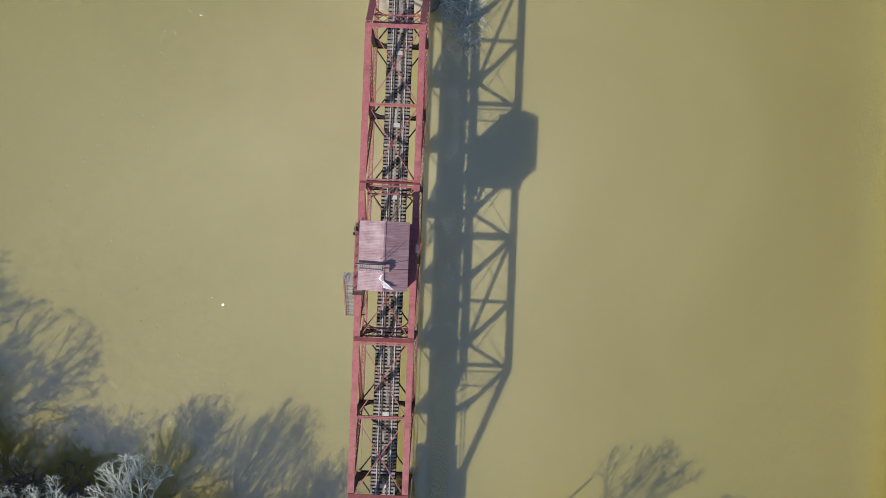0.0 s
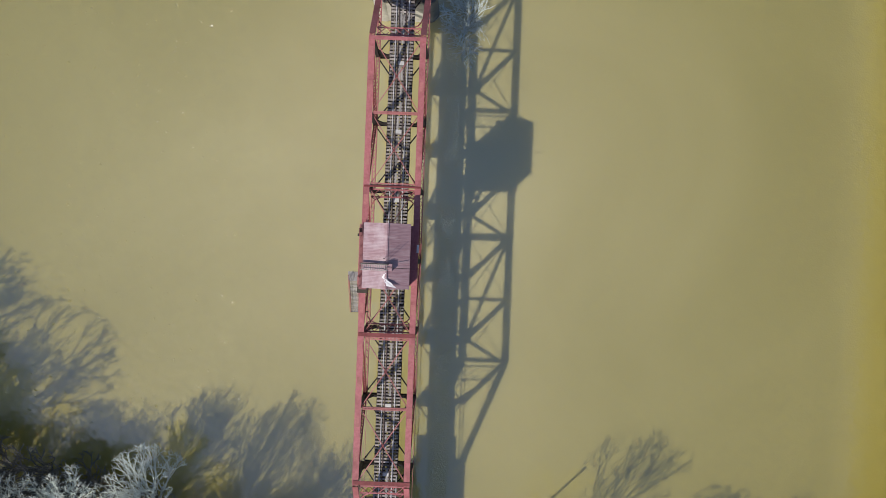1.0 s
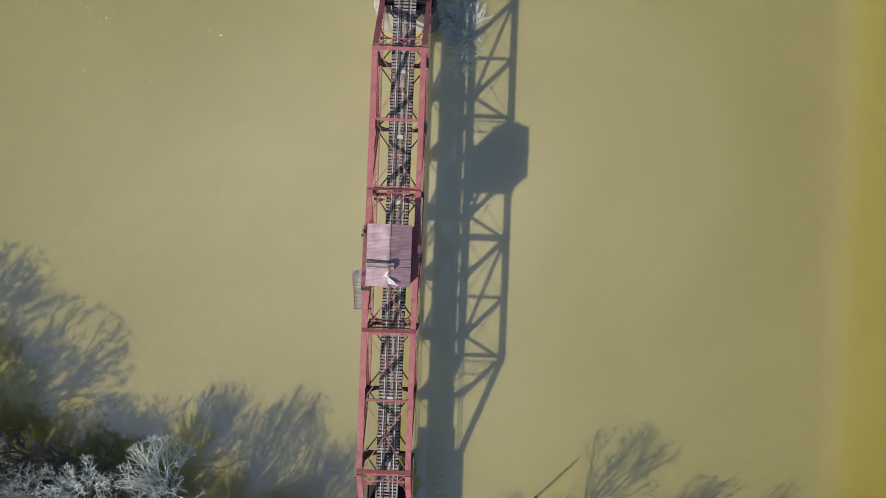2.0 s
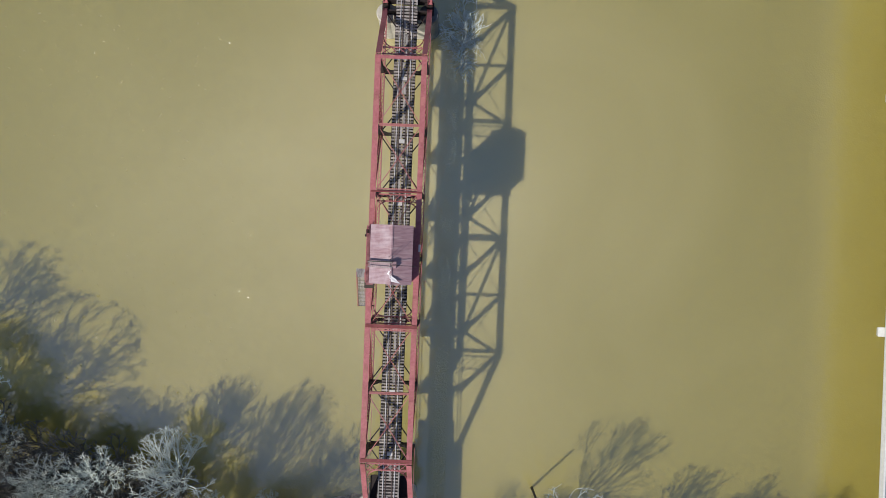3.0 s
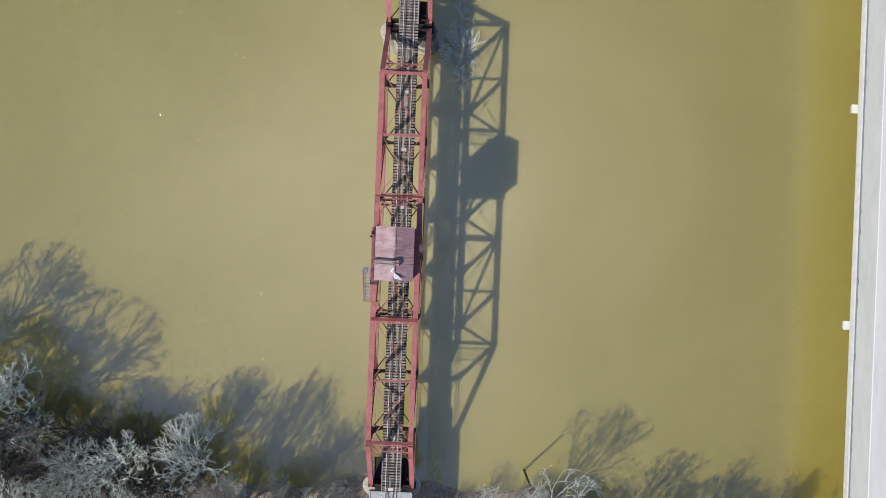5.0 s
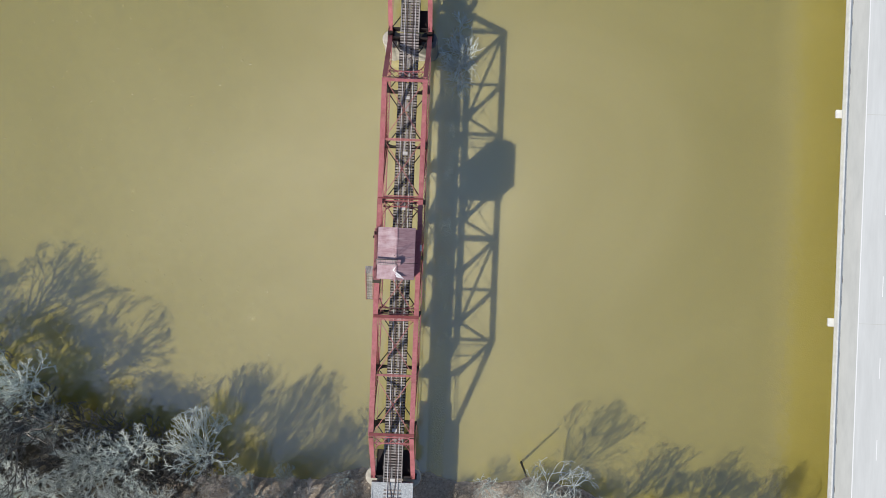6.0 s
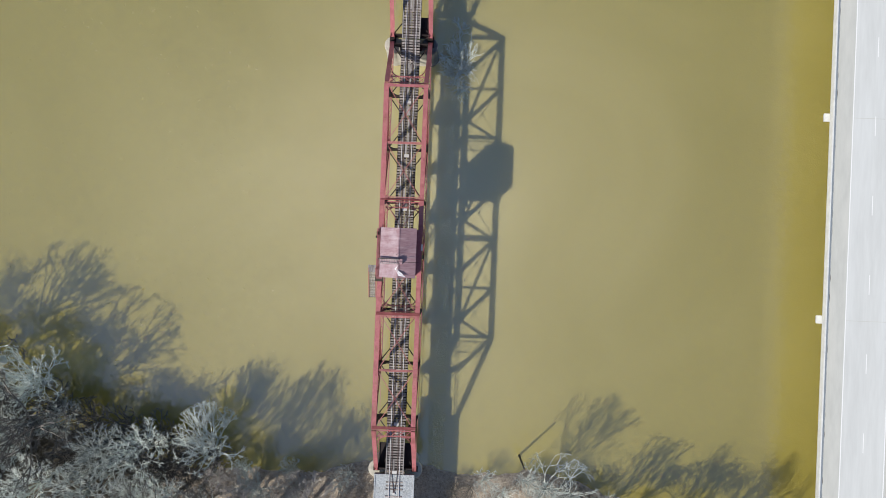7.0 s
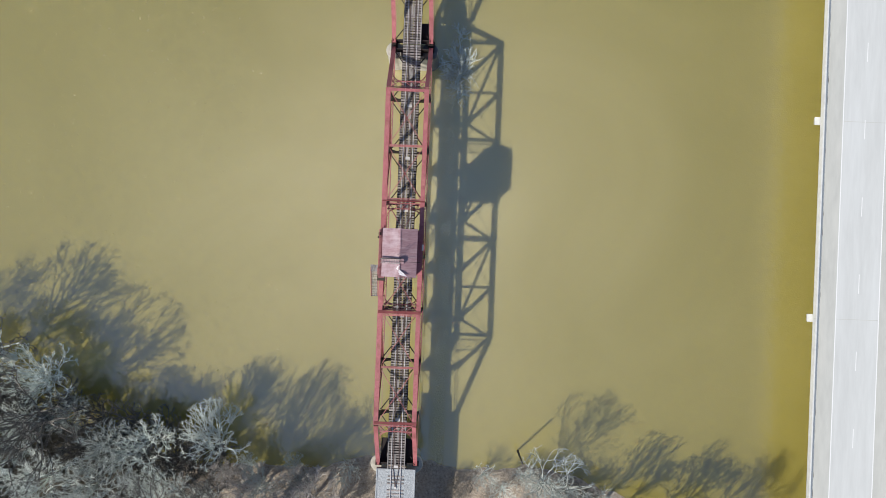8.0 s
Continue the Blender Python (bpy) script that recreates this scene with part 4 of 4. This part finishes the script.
PALE = "leafless pale grey tree with a wide twiggy crown on the bank"
DULL = "leafless grey-brown tree with fine twigs at the water's edge"
KINDS = [
    tree(1, 14.5, BARK, PALE, bole=3.0, wide=5.0, stems=14, levels=6, twig=0.026, side=3, crook=0.08),
    tree(2, 13.5, BARK, PALE, bole=2.4, wide=5.8, stems=15, levels=6, twig=0.026, side=3, crook=0.08),
    tree(3, 16.0, BARK_DARK, DULL, twigs=DULL_TWIGS, bole=3.5, wide=5.2, stems=8, levels=6, twig=0.021, side=3, stout=0.48),
    tree(4, 15.5, BARK_PINK, "leafless pinkish-grey tree with fine twigs above the litter", bole=3.0, wide=5.8, stems=11, levels=6, twig=0.027, side=3),
    tree(5, 13.0, BARK, PALE, bole=2.0, wide=5.2, stems=14, levels=6, twig=0.026, side=3, crook=0.08),
    tree(7, 18.0, BARK, "tall leafless white-barked tree on the water's edge", bole=2.6, wide=7.6, stems=13, levels=6, twig=0.02, side=2, spread=1.1),
    tree(6, 3.6, BARK_DARK, "low bare grey-brown bush beside the river", "bush", bole=0.3, wide=2.0, stems=9, levels=4, twig=0.013),
    tree(8, 23.5, BARK, "very tall leafless pale tree with a broad domed crown", twigs=DULL_TWIGS, bole=5.5, wide=10.5, stems=9, levels=7, twig=0.027, side=4, stout=0.54),
    tree(9, 22.0, BARK_DARK, "tall leafless grey-brown tree with steep straight limbs", twigs=DULL_TWIGS, bole=6.0, wide=9.0, stems=8, levels=7, twig=0.026, side=4, stout=0.54),
    tree(10, 5.5, BARK, "many-stemmed bare pale grey shrub on the bank", "shrub", bole=0.3, wide=2.8, stems=12, levels=4, twig=0.018),
    tree(11, 4.6, TWIGS, "dark tangled leafless brush filling in shade in the flooded wood", "brush", bole=0.3, wide=3.4, stems=12, levels=4, twig=0.02, crook=0.2),
    tree(12, 9.0, BARK_DARK, "low leafless dark tree filling in shade under the pale crowns", twigs=DULL_TWIGS, bole=1.5, wide=4.6, stems=11, levels=6, twig=0.036, side=2),
    tree(13, 26.0, BARK_PINK, "tall slender leafless leaning tree added to cast long shadows", twigs=DULL_TWIGS, bole=10.0, wide=5.4, stems=7, levels=6, twig=0.022, side=3, stout=0.52),
]
# kind, x, y, scale, turn, lean towards the river
STAND = [
    (7, -65.5, -20.0, 1.0, 20, 0), (8, -57.0, -29.0, 1.15, 0, 0), (2, -71, -20, 1.2, 130, 2), (2, -76, -17, 1.3, 250, 2), (2, -68, -24, 1.15, 222, 4),
    # pale crowns along the flooded bank
    (4, -29.4, -34.0, 1.15, 310, 30), (1, -45.1, -34.9, 1.10, 250, 14), (0, -40.2, -33.5, 1.05, 34, 14), (4, -57.4, -22.8, 1.15, 25, 12),
    (1, -59.8, -31.5, 1.00, 210, 12), (0, -56.2, -38.9, 1.05, 60, 10), (4, -48.7, -39.8, 1.05, 330, 10), (1, -35.8, -40.3, 0.90, 300, 12),
    (0, -30.5, -41.0, 0.6, 280, 10), (4, -24.8, -36.4, 0.36, 200, 26), (1, -17.2, -36.2, 0.38, 90, 22), (4, -21.7, -38.9, 0.75, 354, 14), (0, -15.9, -39.6, 0.70, 75, 12), (0, -53.5, -29.0, 0.80, 50, 14),
    (1, -64, -38, 1.05, 180, 10), (0, -67, -31, 0.95, 80, 8), (4, -41.5, -40.5, 0.8, 130, 12), (1, -12, -44, 0.8, 20, 8),
    # duller ones between them; the low dark ones are added to fill in shade
    (11, -48, -35, 1.05, 300, 12), (11, -38, -36.5, 1.1, 10, 14), (3, -19.5, -41.5, 0.6, 20, 12), (3, -24.5, -40.0, 0.68, 300, 18), (3, -15.5, -38.6, 0.55, 160, 16), (3, -28.0, -38.0, 0.5, 90, 20),
    (3, -14, -41, 0.95, 200, 18), (11, -52, -34, 1.0, 100, 12), (11, -43, -34, 1.0, 40, 14), (11, -35, -35, 1.0, 220, 14), (11, -62, -27, 1.1, 70, 8),
    (11, -55, -27, 1.1, 15, 8), (11, -49, -29.5, 1.0, 130, 10), (11, -44, -30, 1.1, 250, 10), (11, -38.5, -31, 1.0, 20, 10), (11, -34, -33, 1.0, 160, 10),
    (11, -29.5, -34.0, 0.8, 290, 14), (11, -63, -24.5, 1.0, 200, 6),
    # tall slender ones added mostly out of view; leaning out, they cast long shadows over litter and water
    (12, -35.5, -46.5, 1.05, 80, 27), (12, -31.5, -47.0, 1.08, 200, 26), (12, -27.5, -46.5, 1.0, 310, 25), (12, -24.0, -48.0, 0.98, 140, 24),
    (12, -20.5, -46.5, 0.78, 30, 18), (12, -29.5, -48.5, 0.9, 60, 24), (12, -22.5, -44.5, 0.6, 250, 12),
    # east of the railway
    (5, 24.2, -36.6, 1.0, 10, 2), (11, 27.5, -37.5, 0.6, 90, 2), (11, 31.0, -38.5, 0.65, 200, 2), (2, 33.5, -41.5, 0.95, 40, 2), (2, 37.5, -42.0, 0.95, 100, 2), (2, 42.5, -42.5, 1.0, 222, 2), (2, 46, -42.5, 1.05, 140, 2),
    (2, 51, -43.5, 1.05, 250, 2), (2, 54, -44.5, 1.05, 300, 2), (0, 20, -50, 0.8, 80, 5), (4, 33, -51, 0.85, 170, 5),
    # past the edge of the clearing, out of view
    (0, -74, -36, 1.1, 50, 4), (3, -79, -28, 1.2, 10, 2), (1, -84, -36, 1.2, 90, 2), (3, -77, -44, 1.2, 160, 2),
]
# the wood goes on behind the bank: unseen trees added to shade it
back = random.Random(33)
for i in range(12):
    STAND.append((back.choice((2, 2, 3, 4)), -80 + 5.8 * i + back.uniform(-1.5, 1.5), back.uniform(-58, -47) - (4 if i > 8 else 0), back.uniform(0.55, 0.75), back.uniform(0, 360), back.uniform(0, 8)))
used = set()


def plant(k, m, size):
    if k in used:
        ob = copy_thing(KINDS[k], m)
    else:
        ob = KINDS[k]
        used.add(k)
        ob.matrix_basis = m
    ob.scale = (size, size, size)


for k, x, y, size, turn, tilt in STAND:
    plant(k, pose(x, y, tz(x, y), -tilt, 0, 0) @ pose(0, 0, 0, 0, 0, turn), size)
rng = random.Random(21)
for kind, many, x0, x1, deep in ((6, 26, -66, 34, 8), (6, 14, 9, 34, 5), (9, 8, -40, -6, 8), (9, 10, 12, 34, 4), (10, 10, -74, -33, 12)):
    for i in range(many):
        x = rng.uniform(x0, x1)
        if -6 < x < 6:
            continue
        y = shore(x) - rng.uniform(-1.5 if kind == 10 else 0.2, deep)
        plant(kind, pose(x, y, tz(x, y), 0, 0, rng.uniform(0, 360)), rng.uniform(0.55, 1.05))


# ---- drift and posts in the water ----
def drift():
    d = thing("driftwood", "tangle of bleached bare branches stranded against the pier", "driftwood", (6.5, 32.2, 0))
    rng = random.Random(5)

    def twig(s, p, way, ln, r, level):
        pts, rad = [p], [r]
        for j in range(3):
            way = (way + Vector((rng.gauss(0, 0.05), rng.gauss(0, 0.05), rng.gauss(0, 0.03)))).normalized()
            p = p + way * ln / 3
            pts.append(p)
            rad.append(max(0.02, r * (1 - 0.22 * (j + 1))))
        s.tube(pts, rad, 4, False)
        if level < 3:
            for c in range(5 if level == 1 else 2):
                j = rng.randint(0, 2)
                o = Vector((rng.gauss(0, 1), rng.gauss(0, 1), rng.uniform(-0.1, 0.5))).normalized()
                twig(s, pts[j].lerp(pts[j + 1], rng.random()), (way + o * 0.55).normalized(), ln * rng.uniform(0.45, 0.75), rad[j] * 0.7, level + 1)

    # clumps of boughs, fanning out from their butts
    for cx, cy, n, far in ((1.4, 5.2, 10, 1.3), (1.0, 3.2, 8, 1.2), (-0.2, 0.6, 16, 2.2), (1.6, 0.4, 24, 2.4), (1.0, -2.2, 20, 2.2), (1.5, -4.2, 10, 1.5)):
        for i in range(n):
            s = Shape()
            a = rng.uniform(0, 2 * math.pi)
            p = Vector((cx + rng.gauss(0, 0.35), cy + rng.gauss(0, 0.5), rng.uniform(-0.3, 0.2)))
            twig(s, p, Vector((math.cos(a), math.sin(a) * 1.3, rng.uniform(0.1, 0.6))).normalized(), far * rng.uniform(0.7, 1.2), 0.042, 1)
            part("branch", s, BARK, d)


drift()
solid("timber_pile", Shape().tube([(19.92, -32.13, -1.5), (19.92, -32.13, 3), (19.95, -32.1, 8.45)], [0.2, 0.17, 0.13], 10), ROT,
      "dark weathered timber pile standing in the shallows", "timber pile")
solid("stake", Shape().tube([(14.9, -34.9, -1.0), (15.0, -34.8, 1.6)], [0.07, 0.05], 8).tube([(15.0, -34.8, 1.5), (15.0, -34.8, 1.75)], [0.16, 0.14], 8), ROT,
      "short dark stake at the water's edge", "stake")


# ---- dry grass on the bank ----
def grass():
    rng = random.Random(8)
    s = Shape()
    for i in range(20000):
        x = rng.uniform(-38, 34)
        y = shore(x) - 0.5 - rng.uniform(0, 1) ** 1.4 * 14
        z = ground_height(x, y)
        for j in range(4):
            a, ln = rng.uniform(0, 6.28), rng.uniform(0.2, 0.6)
            dx, dy = math.cos(a), math.sin(a)
            k = len(s.v)
            s.v += [(x - dy * 0.03, y + dx * 0.03, z - 0.03), (x + dy * 0.03, y - dx * 0.03, z - 0.03), (x + dx * ln * 0.8, y + dy * ln * 0.8, z + ln * 0.5)]
            s.f.append((k, k + 1, k + 2))
    solid("dry_grass", s, STRAW, "dry straw-coloured grass and litter on the bank", "grass", "stuff")


grass()


# ---- ties, last ----
for t, y0, y1, seed, timber, step in TRACKS:
    ties(t, y0, y1, seed, timber, step)
